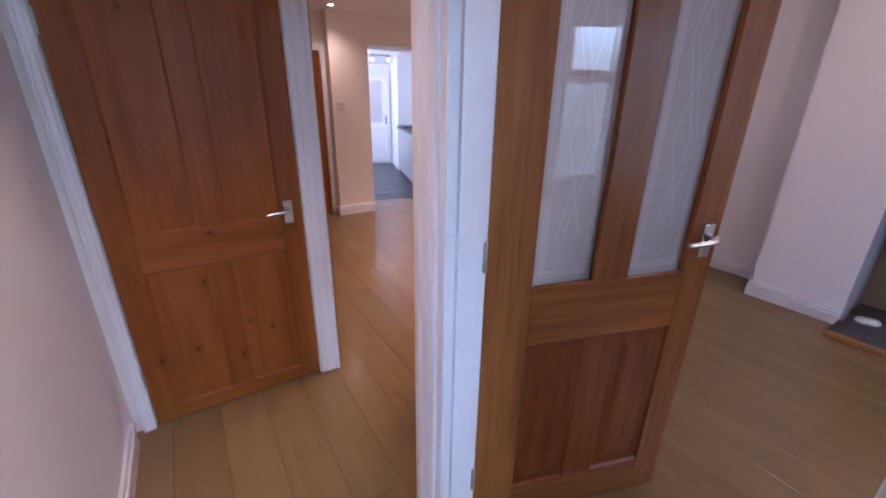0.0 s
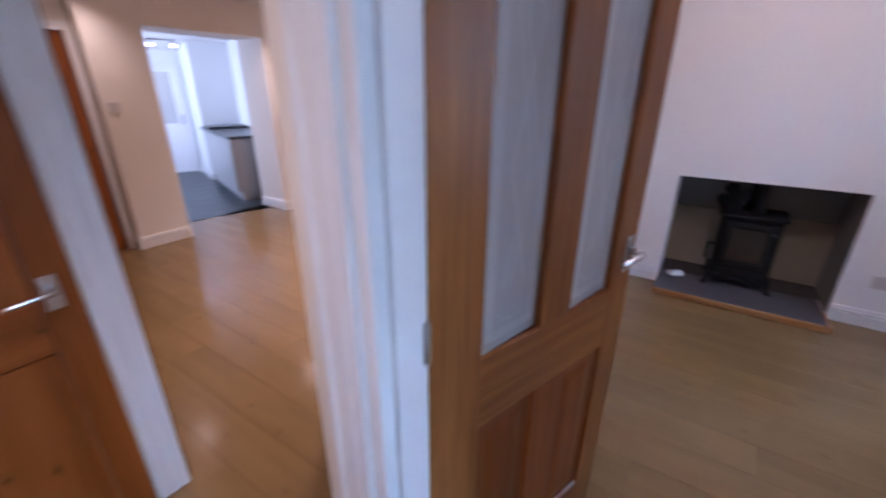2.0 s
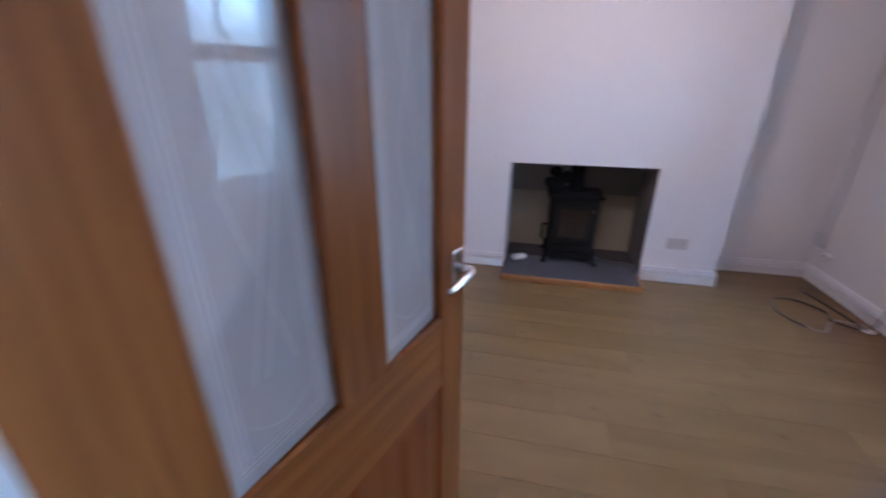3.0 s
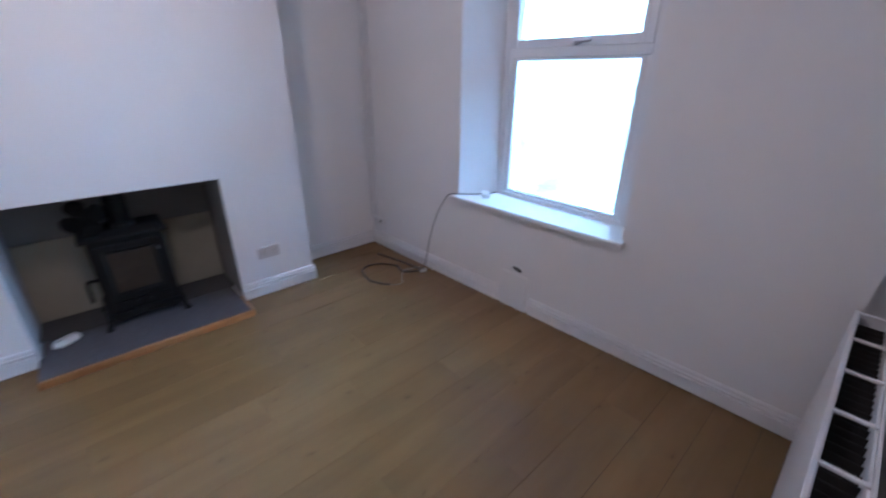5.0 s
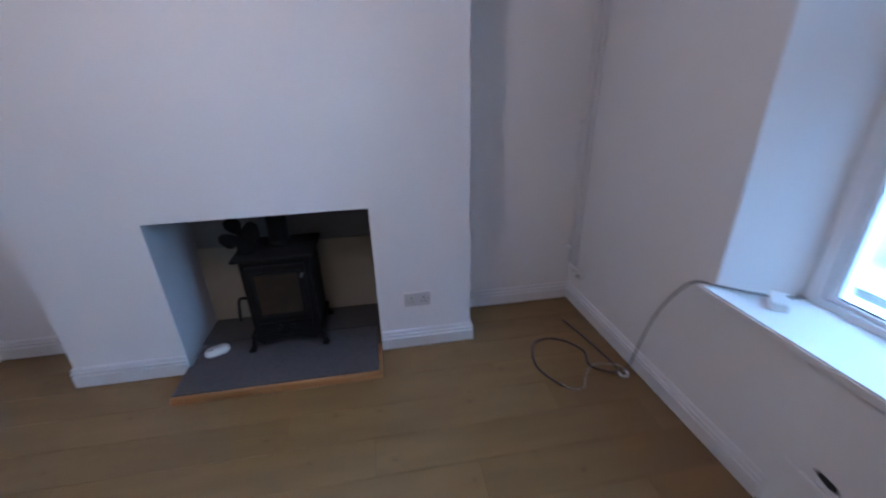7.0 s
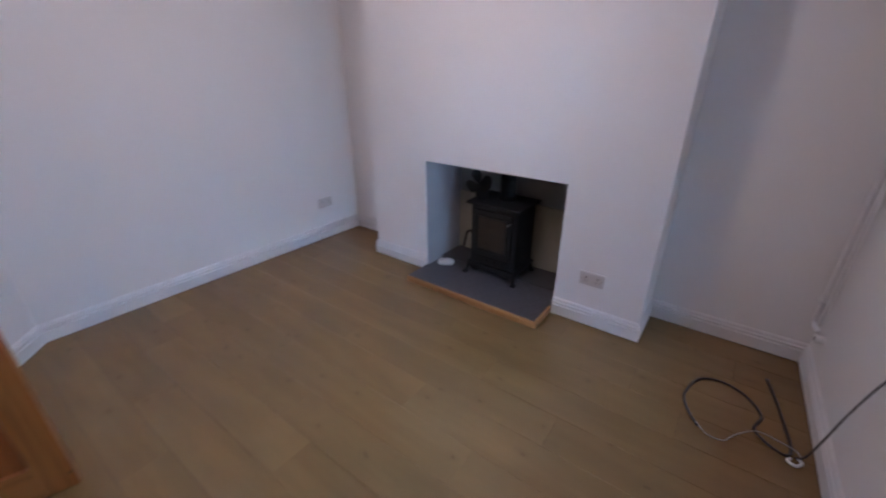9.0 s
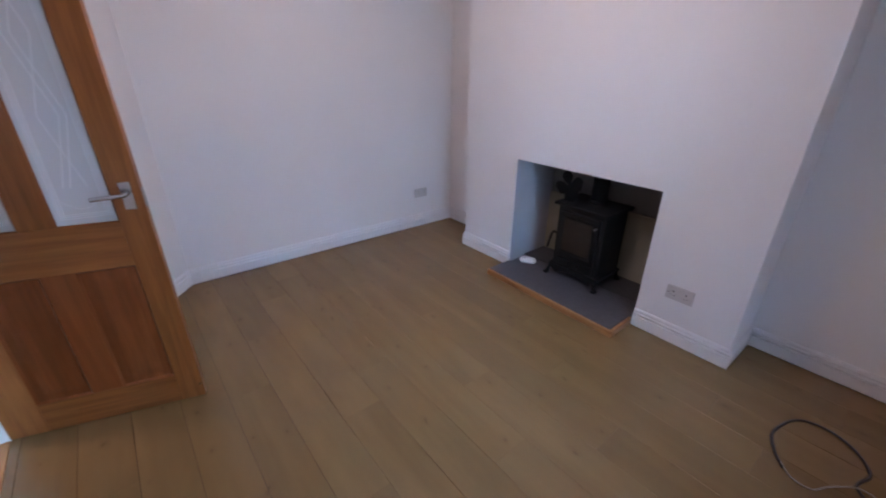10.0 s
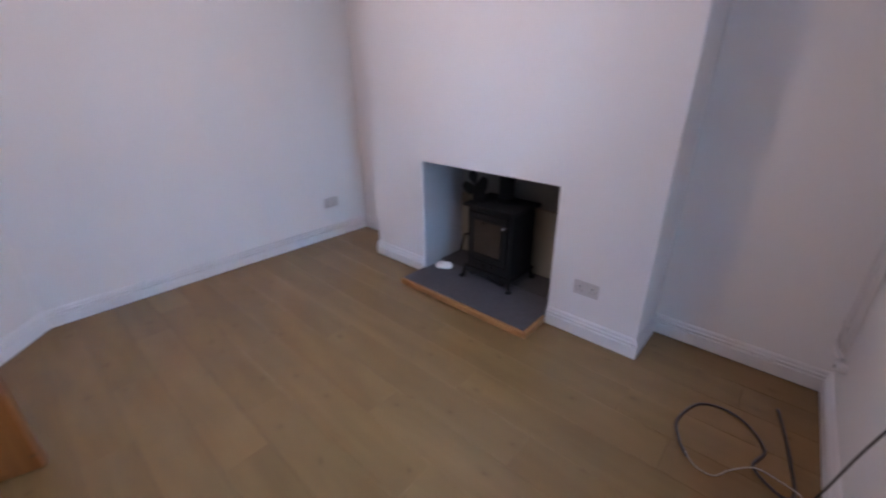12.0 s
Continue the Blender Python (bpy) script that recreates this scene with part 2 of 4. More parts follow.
def joined(bm, own):
    if bm is None:
        return own
    me = bpy.data.meshes.new("tmp")
    own.to_mesh(me)
    own.free()
    bm.from_mesh(me)
    bpy.data.meshes.remove(me)
    return bm


def rod(p, q, r0, r1=None, seg=16, bm=None):
    own = bmesh.new()
    p, q = Vector(p), Vector(q)
    bmesh.ops.create_cone(own, cap_ends=True, segments=seg, radius1=r0, radius2=r0 if r1 is None else r1, depth=(q - p).length)
    m = Matrix.Translation((p + q) / 2) @ (q - p).to_track_quat("Z", "Y").to_matrix().to_4x4()
    bmesh.ops.transform(own, matrix=m, verts=own.verts[:])
    return joined(bm, own)


def prism(profile, z0, z1, bm=None, turn=None):
    """An upright or turned extrusion of a closed outline."""
    own = bmesh.new()
    a = [own.verts.new((x, y, z0)) for x, y in profile]
    b = [own.verts.new((x, y, z1)) for x, y in profile]
    k = len(profile)
    for i in range(k):
        own.faces.new((a[i], a[(i + 1) % k], b[(i + 1) % k], b[i]))
    own.faces.new(a[::-1])
    own.faces.new(b)
    if turn is not None:
        bmesh.ops.transform(own, matrix=turn, verts=own.verts[:])
    return joined(bm, own)


def smooth_line(pts, steps=8):
    """A curve through the given points."""
    pts = [Vector(p) for p in pts]
    ext = [2 * pts[0] - pts[1], *pts, 2 * pts[-1] - pts[-2]]
    out = []
    for i in range(1, len(ext) - 2):
        a, b, c, d = ext[i - 1:i + 3]
        for s in range(steps):
            t = s / steps
            out.append(0.5 * (2 * b + (c - a) * t + (2 * a - 5 * b + 4 * c - d) * t * t + (3 * b - a - 3 * c + d) * t ** 3))
    return out + [pts[-1]]


def tube(pts, r, steps=8, seg=8, bm=None):
    own = bmesh.new()
    line = smooth_line(pts, steps)
    rings = []
    for i, p in enumerate(line):
        d = (line[min(i + 1, len(line) - 1)] - line[max(i - 1, 0)]).normalized()
        u = d.orthogonal().normalized() if i == 0 else (u - d * u.dot(d)).normalized()
        w = d.cross(u)
        rings.append([own.verts.new(p + r * (math.cos(2 * math.pi * k / seg) * u + math.sin(2 * math.pi * k / seg) * w)) for k in range(seg)])
    for a, b in zip(rings, rings[1:]):
        for k in range(seg):
            own.faces.new((a[k], a[(k + 1) % seg], b[(k + 1) % seg], b[k]))
    own.faces.new(rings[0][::-1])
    own.faces.new(rings[-1])
    return joined(bm, own)


SKIRT = [(0, 0), (0.008, 0), (0.008, 0.004), (0.017, 0.006), (0.018, 0.074), (0.007, 0.077), (0.006, 0.084), (0.018, 0.087), (0.018, 0.097),
         (0.007, 0.100), (0.006, 0.107), (0.014, 0.110), (0.011, 0.118), (0.005, 0.123), (0, 0.123)]


def skirting(points, mat=TRIM, profile=SKIRT):
    """A moulded board along a line on the floor; the room lies to the left of the line. Mitred at its corners."""
    own = bmesh.new()
    pts = [Vector(p) for p in points]
    rows = []
    for i, p in enumerate(pts):
        d0 = (p - pts[i - 1]).normalized() if i else (pts[1] - p).normalized()
        d1 = (pts[i + 1] - p).normalized() if i + 1 < len(pts) else d0
        n0, n1 = Vector((-d0.y, d0.x)), Vector((-d1.y, d1.x))
        mi = (n0 + n1).normalized()
        mi = mi / max(0.3, mi.dot(n0))
        rows.append([own.verts.new((p.x + mi.x * d, p.y + mi.y * d, z)) for d, z in profile])
    k = len(profile)
    for a, b in zip(rows, rows[1:]):
        for j in range(k):
            own.faces.new((a[j], b[j], b[(j + 1) % k], a[(j + 1) % k]))
    own.faces.new(rows[0])
    own.faces.new(rows[-1][::-1])
    return tagged(part("baseboard", own, mat), "white painted moulded skirting board along the wall foot", "baseboard", "", "structure")


def wall(name, p, q, thick, height, mat, label, holes=(), z0=0.0):
    """A wall whose room face runs from p to q, its thickness lying to the right of that line. holes: (u0, u1, z0, z1) along it."""
    p, q = Vector(p), Vector(q)
    length = (q - p).length
    own = bmesh.new()
    u = 0.0
    for u0, u1, a, b in sorted(holes):
        if u0 - u > 1e-4:
            box(u, u0, -thick, 0, z0, height, 0, own)
        if a - z0 > 1e-4:
            box(u0, u1, -thick, 0, z0, a, 0, own)
        if height - b > 1e-4:
            box(u0, u1, -thick, 0, b, height, 0, own)
        u = u1
    if length - u > 1e-4:
        box(u, length, -thick, 0, z0, height, 0, own)
    ob = part(name, own, mat)
    ob.matrix_world = pose(p.x, p.y, 0, 0, 0, math.degrees(math.atan2(q.y - p.y, q.x - p.x)))
    return tagged(ob, label, "wall", "", "structure")


ARCH = [(0, 0), (0, 0.010), (0.003, 0.014), (0.010, 0.016), (0.015, 0.0135), (0.022, 0.0135), (0.027, 0.0165), (0.052, 0.0175),
        (0.057, 0.0150), (0.062, 0.0150), (0.067, 0.019), (0.078, 0.020), (0.084, 0.016), (0.085, 0.0)]


def architrave(name, x0, wid, height, m, label):
    """Two legs and a head of moulded board round an opening x0 to x0 + wid in the local plane y = 0; y points out of the wall."""
    ob = thing(name, label, "architrave", kind="structure")
    ob.matrix_world = m
    for nm, off, sx in (("architrave_leg", x0, -1), ("architrave_leg", x0 + wid, 1)):
        part(nm, prism([(off + sx * a, b) for a, b in ARCH], 0.001, height + 0.085), TRIM, ob)
    turn = Matrix(((0, 0, 1, 0), (0, 1, 0, 0), (1, 0, 0, 0), (0, 0, 0, 1)))
    part("architrave_head", prism([(height + a, b) for a, b in ARCH], x0, x0 + wid, None, turn), TRIM, ob)
    return ob


# ---- structure: living room ----
H = 2.42
NE, SE = (0.775, 0.362), (0.884, -2.86)
NW, KINK = (-2.776, 0.362), (-2.861, -2.087)
T = 0.14
BL, BR, FACE = -2.145, -0.016, 0.016
OPL, OPR, OPT = -1.598, -0.542, 0.876

wall("wall_west", NW, KINK, 0.09, H, WALL, "plain off-white painted plaster wall")
wall("wall_north", NE, NW, 0.30, H, WALL, "off-white painted alcove wall behind the chimney breast", [(NE[0] - OPR, NE[0] - OPL, -0.001, 1.1)])
ELEN = math.dist(SE, NE)
EANG = math.degrees(math.atan2(NE[1] - SE[1], NE[0] - SE[0]))
EM = pose(*SE, 0, 0, 0, EANG)


def eu(y):
    return (y - SE[1]) / math.sin(radians(EANG))


WY0, WY1, WZ0, WZ1 = -1.935, -0.745, 0.665, 2.16
wall("wall_east", SE, NE, 0.02, H, WALL, "off-white painted window wall", [(eu(WY0), eu(WY1), WZ0, WZ1)])
wall("wall_east_outer", (0.955, -3.05), (0.84, 0.50), 0.42, H, WALL, "thick outer masonry behind the window wall",
     [(1.05, 2.36, WZ0, WZ1)])
wall("wall_diagonal", KINK, (-1.885, -2.96), 0.09, H, WALL, "off-white plaster wall crossing the room's corner at an angle")
DX0, DX1, DH = -1.800, -1.030, 2.0
wall("wall_south", (-1.885, -2.96), (0.96, -2.96), 0.124, H, WALL, "off-white wall with the open glazed door",
     [(0.05, DX1 + 0.035 + 1.885, 0, DH + 0.03)])

# one body with the fire opening cut through it
TO_WALL = Matrix(((1, 0, 0, 0), (0, 0, 1, 0), (0, 1, 0, 0), (0, 0, 0, 1)))
cb = prism([(BL, 0), (OPL, 0), (OPL, OPT), (OPR, OPT), (OPR, 0), (BR, 0), (BR, H), (BL, H)], FACE, 0.40, None, TO_WALL)
tagged(part("wall_chimney_breast", cb, WALL), "off-white plastered chimney breast with an open fireplace recess", "chimney breast", "", "structure")

fb = thing("fireplace_recess", "rendered fireplace recess, cream below and grey above", "fireplace", kind="structure")
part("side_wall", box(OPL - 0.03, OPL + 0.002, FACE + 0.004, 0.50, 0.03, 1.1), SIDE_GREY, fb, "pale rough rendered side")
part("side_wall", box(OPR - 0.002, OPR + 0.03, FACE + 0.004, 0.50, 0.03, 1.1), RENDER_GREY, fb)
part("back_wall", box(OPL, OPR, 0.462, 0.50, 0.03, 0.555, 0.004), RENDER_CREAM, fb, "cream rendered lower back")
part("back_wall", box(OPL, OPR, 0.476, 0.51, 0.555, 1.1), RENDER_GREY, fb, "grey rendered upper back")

part_c = box(-2.95, 1.2, -3.03, 0.6, H, H + 0.1)
tagged(part("ceiling", part_c, CEIL), "plain white ceiling of the living room", "ceiling", "", "structure")

skirting([(NE[0], NE[1]), (BR, NE[1]), (BR, FACE), (OPR, FACE)])
skirting([(OPL, FACE), (BL, FACE), (BL, NW[1]), NW, KINK, (-1.93, -2.918)])
skirting([SE, (SE[0] + (NE[0] - SE[0]) * 0.445, -1.425)])
skirting([(SE[0] + (NE[0] - SE[0]) * 0.53, -1.155), NE])
skirting([(-0.93, -2.96), (0.90, -2.96)])

# ---- structure: lobby, dining room ----
wall("wall_lobby_south", (-2.96, -3.995), (0.50, -3.995), 0.12, H, WALL, "warm white lobby wall")
wall("wall_lobby_north", (0.50, -3.09), (-1.962, -3.09), 0.005, H, CREAM, "warm white lobby wall beside the door",
     [(0.50 - DX1 - 0.035, 2.335, 0, DH + 0.03)])
wall("wall_lobby_east", (0.50, -3.995), (0.50, -3.09), 0.10, H, CREAM, "unseen lobby end wall with the assumed front door's opening", [(0.10, 0.86, 0, 2.05)])
PX, PY0, PY1, PH = -2.945, -3.915, -3.165, 1.99
wall("wall_pine_door", (PX, -3.062), (PX, -4.0), 0.10, H, CREAM, "lobby end wall with the pine door", [(0.10, 0.856, 0, PH + 0.01)])
wall("wall_dining_south", (-6.05, -3.10), (-3.045, -3.10), 0.10, H, CREAM, "warm white dining room wall")
wall("wall_dining_east", (-2.952, -2.05), (-2.952, 1.3), 0.005, H, CREAM, "warm white dining room wall")
wall("wall_diagonal_back", (-1.955, -3.09), (-2.952, -2.125), 0.005, H, CREAM, "warm white angled wall by the dining room")
wall("wall_dining_north", (-2.95, 1.3), (-6.0, 1.3), 0.1, H, CREAM, "warm white dining room wall")
KY0, KY1, KT = -1.572, -0.392, 1.99
WX = -5.885
wall("wall_dining_west", (WX, 1.3), (WX, -2.035), 0.48, H, CREAM, "warm white thick wall with a wide opening to the kitchen",
     [(1.3 - KY1, 1.3 - KY0, 0, KT)])
wall("wall_dining_recess", (-6.03, -2.03), (-6.03, -3.10), 0.08, H, CREAM, "warm white recess wall with a pine door", [(0.055, 0.78, 0, 1.93)])
tagged(part("ceiling_dining", box(-6.2, -2.86, -4.15, 1.4, 2.30, 2.42), CEIL), "white dining room ceiling with recessed lights", "ceiling", "", "structure")
tagged(part("ceiling_lobby", box(-2.855, 0.62, -4.15, -3.03, H, H + 0.1), CEIL), "white lobby ceiling", "ceiling", "", "structure")
skirting([(0.50, -3.995), (-2.86, -3.995)][::-1])
skirting([(WX, 1.3), (WX, KY1), (-6.36, KY1)])
skirting([(WX, KY0), (WX, -2.035), (-6.03, -2.035)])
skirting([(-2.05, -2.998), (-2.952, -2.125), (-2.952, 1.3)])

# ---- structure: kitchen, turned against the house ----
KM = pose(-6.45, -1.0, 0, 0, 0, math.degrees(math.atan2(0.30, -0.954)))


def in_kitchen(ob):
    ob.matrix_world = KM
    return ob


def kwall(name, bm, label):
    return in_kitchen(tagged(part(name, bm, KITCHEN_WALL), label, "wall", "", "structure"))


KITCHEN_WALL = plaster("kitchen_paint", (0.76, 0.77, 0.78), (0.80, 0.81, 0.82), 0.6)
kb = box(3.25, 3.37, -1.1, -0.395, 0, 2.6)
box(3.25, 3.37, 0.415, 1.5, 0, 2.6, 0, kb)
box(3.25, 3.37, -0.395, 0.415, 1.86, 2.6, 0, kb)
kwall("wall_kitchen_west", kb, "white kitchen end wall with a back door")
kwall("wall_kitchen_north", box(2.27, 3.25, -1.1, -0.425, 0, 2.6), "bright white kitchen wall")
kwall("wall_kitchen_north_back", box(-0.6, 2.27, -1.1, -1.02, 0, 2.6), "bright white kitchen wall above the units")
kb = box(-0.6, 1.10, 1.4, 1.5, 0, 2.6)
box(1.10, 2.40, 1.4, 1.5, 0, 0.95, 0, kb)
box(1.10, 2.40, 1.4, 1.5, 2.05, 2.6, 0, kb)
box(2.40, 3.25, 1.4, 1.5, 0, 2.6, 0, kb)
kwall("wall_kitchen_south", kb, "white kitchen wall with a window opening")
cbm = bmesh.new()
q = [cbm.verts.new(c) for c in ((-0.7, -1.2, 2.46), (-0.7, 1.6, 2.46), (3.4, 1.6, 2.03), (3.4, -1.2, 2.03), (-0.7, -1.2, 2.60), (-0.7, 1.6, 2.60), (3.4, 1.6, 2.62), (3.4, -1.2, 2.62))]
for f in ((0, 1, 2, 3), (7, 6, 5, 4), (0, 4, 5, 1), (1, 5, 6, 2), (2, 6, 7, 3), (3, 7, 4, 0)):
    cbm.faces.new([q[i] for i in f])
in_kitchen(tagged(part("ceiling_kitchen", cbm, CEIL), "white sloping kitchen ceiling", "ceiling", "", "structure"))
kb = box(2.283, 3.24, -0.425, -0.409, 0, 0.10, 0.003)
in_kitchen(tagged(part("baseboard", kb, TRIM), "white skirting board in the kitchen", "baseboard", "", "structure"))

# ---- doors ----
def lever_handle(parent, x, z, y, out, toward, plate_h=0.11):
    """A lever on a rectangular plate; out is the way off the door's face, toward the lever's way along x."""
    h = part("door_handle", box(x - 0.019, x + 0.019, min(y, y + out * 0.008), max(y, y + out * 0.008), z - plate_h / 2, z + plate_h / 2, 0.003), STEEL, parent, "satin chrome lever handle on a plate")
    part("boss", rod((x, y + out * 0.006, z + 0.012), (x, y + out * 0.045, z + 0.012), 0.011, 0.009, 16), STEEL, h, "", True)
    part("lever", tube([(x, y + out * 0.044, z + 0.012), (x + toward * 0.018, y + out * 0.05, z + 0.012), (x + toward * 0.06, y + out * 0.05, z + 0.010), (x + toward * 0.105, y + out * 0.046, z + 0.006)], 0.0085, 6, 10), STEEL, h, "", True)
    return h


def panel(x0, x1, y0, y1, z0, z1, raise_by=0.006):
    """A fielded panel: flat border and a raised middle with sloping edges, on both faces."""
    own = box(x0, x1, y0, y1, z0, z1)
    m, s = 0.035, 0.028
    for yy, d in ((y0, -raise_by), (y1, raise_by)):
        a = [own.verts.new(c) for c in ((x0 + m, yy, z0 + m), (x1 - m, yy, z0 + m), (x1 - m, yy, z1 - m), (x0 + m, yy, z1 - m))]
        b = [own.verts.new(c) for c in ((x0 + m + s, yy + d, z0 + m + s), (x1 - m - s, yy + d, z0 + m + s), (x1 - m - s, yy + d, z1 - m - s), (x0 + m + s, yy + d, z1 - m - s))]
        for i in range(4):
            own.faces.new((a[i], a[(i + 1) % 4], b[(i + 1) % 4], b[i]))
        own.faces.new(b)
    return own


def bead(x0, x1, y, z0, z1, out, w=0.012, d=0.008):
    """Four mitred mouldings round an opening."""
    own = bmesh.new()
    o = [(x0, z0), (x1, z0), (x1, z1), (x0, z1)]
    i = [(x0 + w, z0 + w), (x1 - w, z0 + w), (x1 - w, z1 - w), (x0 + w, z1 - w)]
    vo = [own.verts.new((a, y, b)) for a, b in o]
    vi = [own.verts.new((a, y - out * d, b)) for a, b in i]
    vb = [own.verts.new((a, y - out * d, b)) for a, b in o]
    for k in range(4):
        j = (k + 1) % 4
        own.faces.new((vo[k], vo[j], vi[j], vi[k]))
        own.faces.new((vi[k], vi[j], vb[j], vb[k]))
        own.faces.new((vb[k], vb[j], vo[j], vo[k]))
    return own


PANE_LEAN = radians(3.4)


def leaning(a, b, y, z0, z1):
    """A pane set slightly askew between its beads."""
    own = box(a, b, y - 0.002, y + 0.002, z0, z1)
    turn = Matrix.Translation(((a + b) / 2, y, 0)) @ Matrix.Rotation(PANE_LEAN, 4, 'Z') @ Matrix.Translation((-(a + b) / 2, -y, 0))
    bmesh.ops.transform(own, matrix=turn, verts=own.verts[:])
    return own


# glazed door, standing open into the living room
DANG = 72.3
DO = thing("door_1", "open varnished pine door with two etched glass panes", "door", (-1.797, -2.960, 0.006), DANG, kind="structure")
DW, DT, TOP = 0.758, 0.036, 1.981
part("stile", box(0, 0.140, 0, DT, 0, TOP, 0.002), OAKY, DO)
part("stile", box(0.657, DW, 0, DT, 0, TOP, 0.002), OAKY, DO)
part("bottom_rail", box(0.140, 0.657, 0.0005, DT - 0.0005, 0, 0.152, 0.0015), OAKY_X, DO)
part("lock_rail", box(0.140, 0.657, 0.0005, DT - 0.0005, 0.742, 0.933, 0.0015), OAKY_X, DO)
part("top_rail", box(0.140, 0.657, 0.0005, DT - 0.0005, 1.865, TOP, 0.0015), OAKY_X, DO)
part("mullion", box(0.340, 0.455, 0.0005, DT - 0.0005, 0.933, 1.865, 0.0015), OAKY, DO)
part("mullion", box(0.340, 0.455, 0.0005, DT - 0.0005, 0.152, 0.742, 0.0015), REDDY, DO)
for a, b in ((0.140, 0.340), (0.455, 0.657)):
    part("panel", panel(a, b, 0.0105, DT - 0.0105, 0.152, 0.742, 0.005), REDDY, DO, "reddish varnished pine panel")
    for yy, s in ((0.0, -1), (DT, 1)):
        part("bead", bead(a, b, yy + (0.001 if s < 0 else -0.001), 0.152, 0.742, s, 0.008, 0.0085), REDDY, DO)
        part("bead", bead(a, b, yy + (0.001 if s < 0 else -0.001), 0.933, 1.865, s, 0.005, 0.0060), OAKY, DO)
    g = part("glass_pane", leaning(a + 0.0005, b - 0.0005, 0.018, 0.934, 1.864), ETCHED, DO, "etched glass pane with line pattern")
    g.visible_shadow = False
    e = bmesh.new()
    for k in (0.019, 0.027, 0.035):
        box(a + k, a + k + 0.0022, 0.0150, 0.0156, 0.965, 1.84, 0, e)
        box(b - k - 0.0022, b - k, 0.0150, 0.0156, 0.965, 1.84, 0, e)
        box(a + 0.02, b - 0.02, 0.0142, 0.0148, 0.941 + k, 0.9430 + k, 0, e)
    mid_x, zig = (a + b) / 2, [(-0.036, 1.08), (0.030, 1.335), (-0.036, 1.59), (0.030, 1.835)]
    for shift, side in ((0.0, 1), (0.0, -1), (0.022, 1)):
        for (xa, za), (xb, zb) in zip(zig, zig[1:]):
            pa, pb = Vector((mid_x + side * xa + shift, 0.0136, za)), Vector((mid_x + side * xb + shift, 0.0136, zb))
            d = Vector((pb.z - pa.z, 0, pa.x - pb.x)).normalized() * 0.0012
            e.faces.new([e.verts.new(c) for c in (pa + d, pb + d, pb - d, pa - d)])
    arc = [Vector((a + 0.04 + (b - a - 0.08) * i / 14, 0.0137, 1.03 - 0.035 * math.sin(math.pi * i / 14))) for i in range(15)]
    for p0, p1 in zip(arc, arc[1:]):
        v = [e.verts.new(c) for c in (p0, p1, p1 + Vector((0, 0, 0.0014)), p0 + Vector((0, 0, 0.0014)))]
        e.faces.new(v)
    mid = Vector(((a + b) / 2, 0.018, 0))
    bmesh.ops.transform(e, matrix=Matrix.Translation(mid) @ Matrix.Rotation(PANE_LEAN, 4, 'Z') @ Matrix.Translation(-mid), verts=e.verts[:])
    part("etching", e, FROST, g, "fine frosted line pattern").visible_shadow = False
lever_handle(DO, 0.712, 1.035, 0.0, -1, -1)
lever_handle(DO, 0.712, 1.035, DT, 1, -1)
part("latch_plate", box(DW, DW + 0.002, 0.007, 0.029, 0.98, 1.06, 0.0005), DULL_STEEL, DO)
for z in (0.2, 1.0, 1.72):
    part("hinge", rod((-0.006, -0.003, z), (-0.006, -0.003, z + 0.085), 0.006, None, 12), BRASS, DO, "", True)
part("catch_screw", rod((0.748, -0.004, 0.075), (0.748, 0.0, 0.075), 0.006, None, 12), STEEL, DO)

# its lining and architraves
LN = thing("door_lining", "white gloss painted door lining and stops", "door frame", kind="structure")
part("jamb", box(DX0 - 0.034, DX0, -3.093, -2.957, 0, DH, 0.002), TRIM, LN)
part("jamb", box(DX1, DX1 + 0.034, -3.093, -2.957, 0, DH, 0.002), TRIM, LN)
part("head", box(DX0 - 0.034, DX1 + 0.034, -3.093, -2.957, DH, DH + 0.032, 0.002), TRIM, LN)
part("door_stop", box(DX0, DX0 + 0.012, -3.060, -3.004, 0, DH, 0.002), TRIM, LN)
part("door_stop", box(DX1 - 0.012, DX1, -3.060, -3.004, 0, DH, 0.002), TRIM, LN)
part("threshold_strip", box(DX0, DX1, -3.000, -2.962, 0.0, 0.006, 0.002), EDGING, LN, "worn oak threshold strip")
architrave("architrave_lobby", DX0 - 0.028, DX1 - DX0 + 0.056, DH, pose(0, -3.09, 0) @ Matrix.Diagonal((1, -1, 1, 1)), "white gloss fluted architrave round the glazed door")

# pine door at the lobby's end
PD = thing("door_2", "closed dark varnished knotty pine door", "door", (PX + 0.006, 0, 0.008), 0, kind="structure")
for a, b, nm in ((PY0, -3.815, "stile"), (-3.262, PY1, "stile")):
    part(nm, box(-0.036, 0, a + 0.003, b, 0, 1.975, 0.002), PINE, PD)
for z0, z1, nm in ((0, 0.075, "bottom_rail"), (0.738, 0.900, "lock_rail"), (1.86, 1.975, "top_rail")):
    part(nm, box(-0.0355, -0.0005, -3.815, -3.262, z0, z1, 0.0015), PINE_X, PD)
for z0, z1 in ((0.075, 0.738), (0.900, 1.86)):
    part("mullion", box(-0.0355, -0.0005, -3.590, -3.487, z0, z1, 0.0015), PINE, PD)
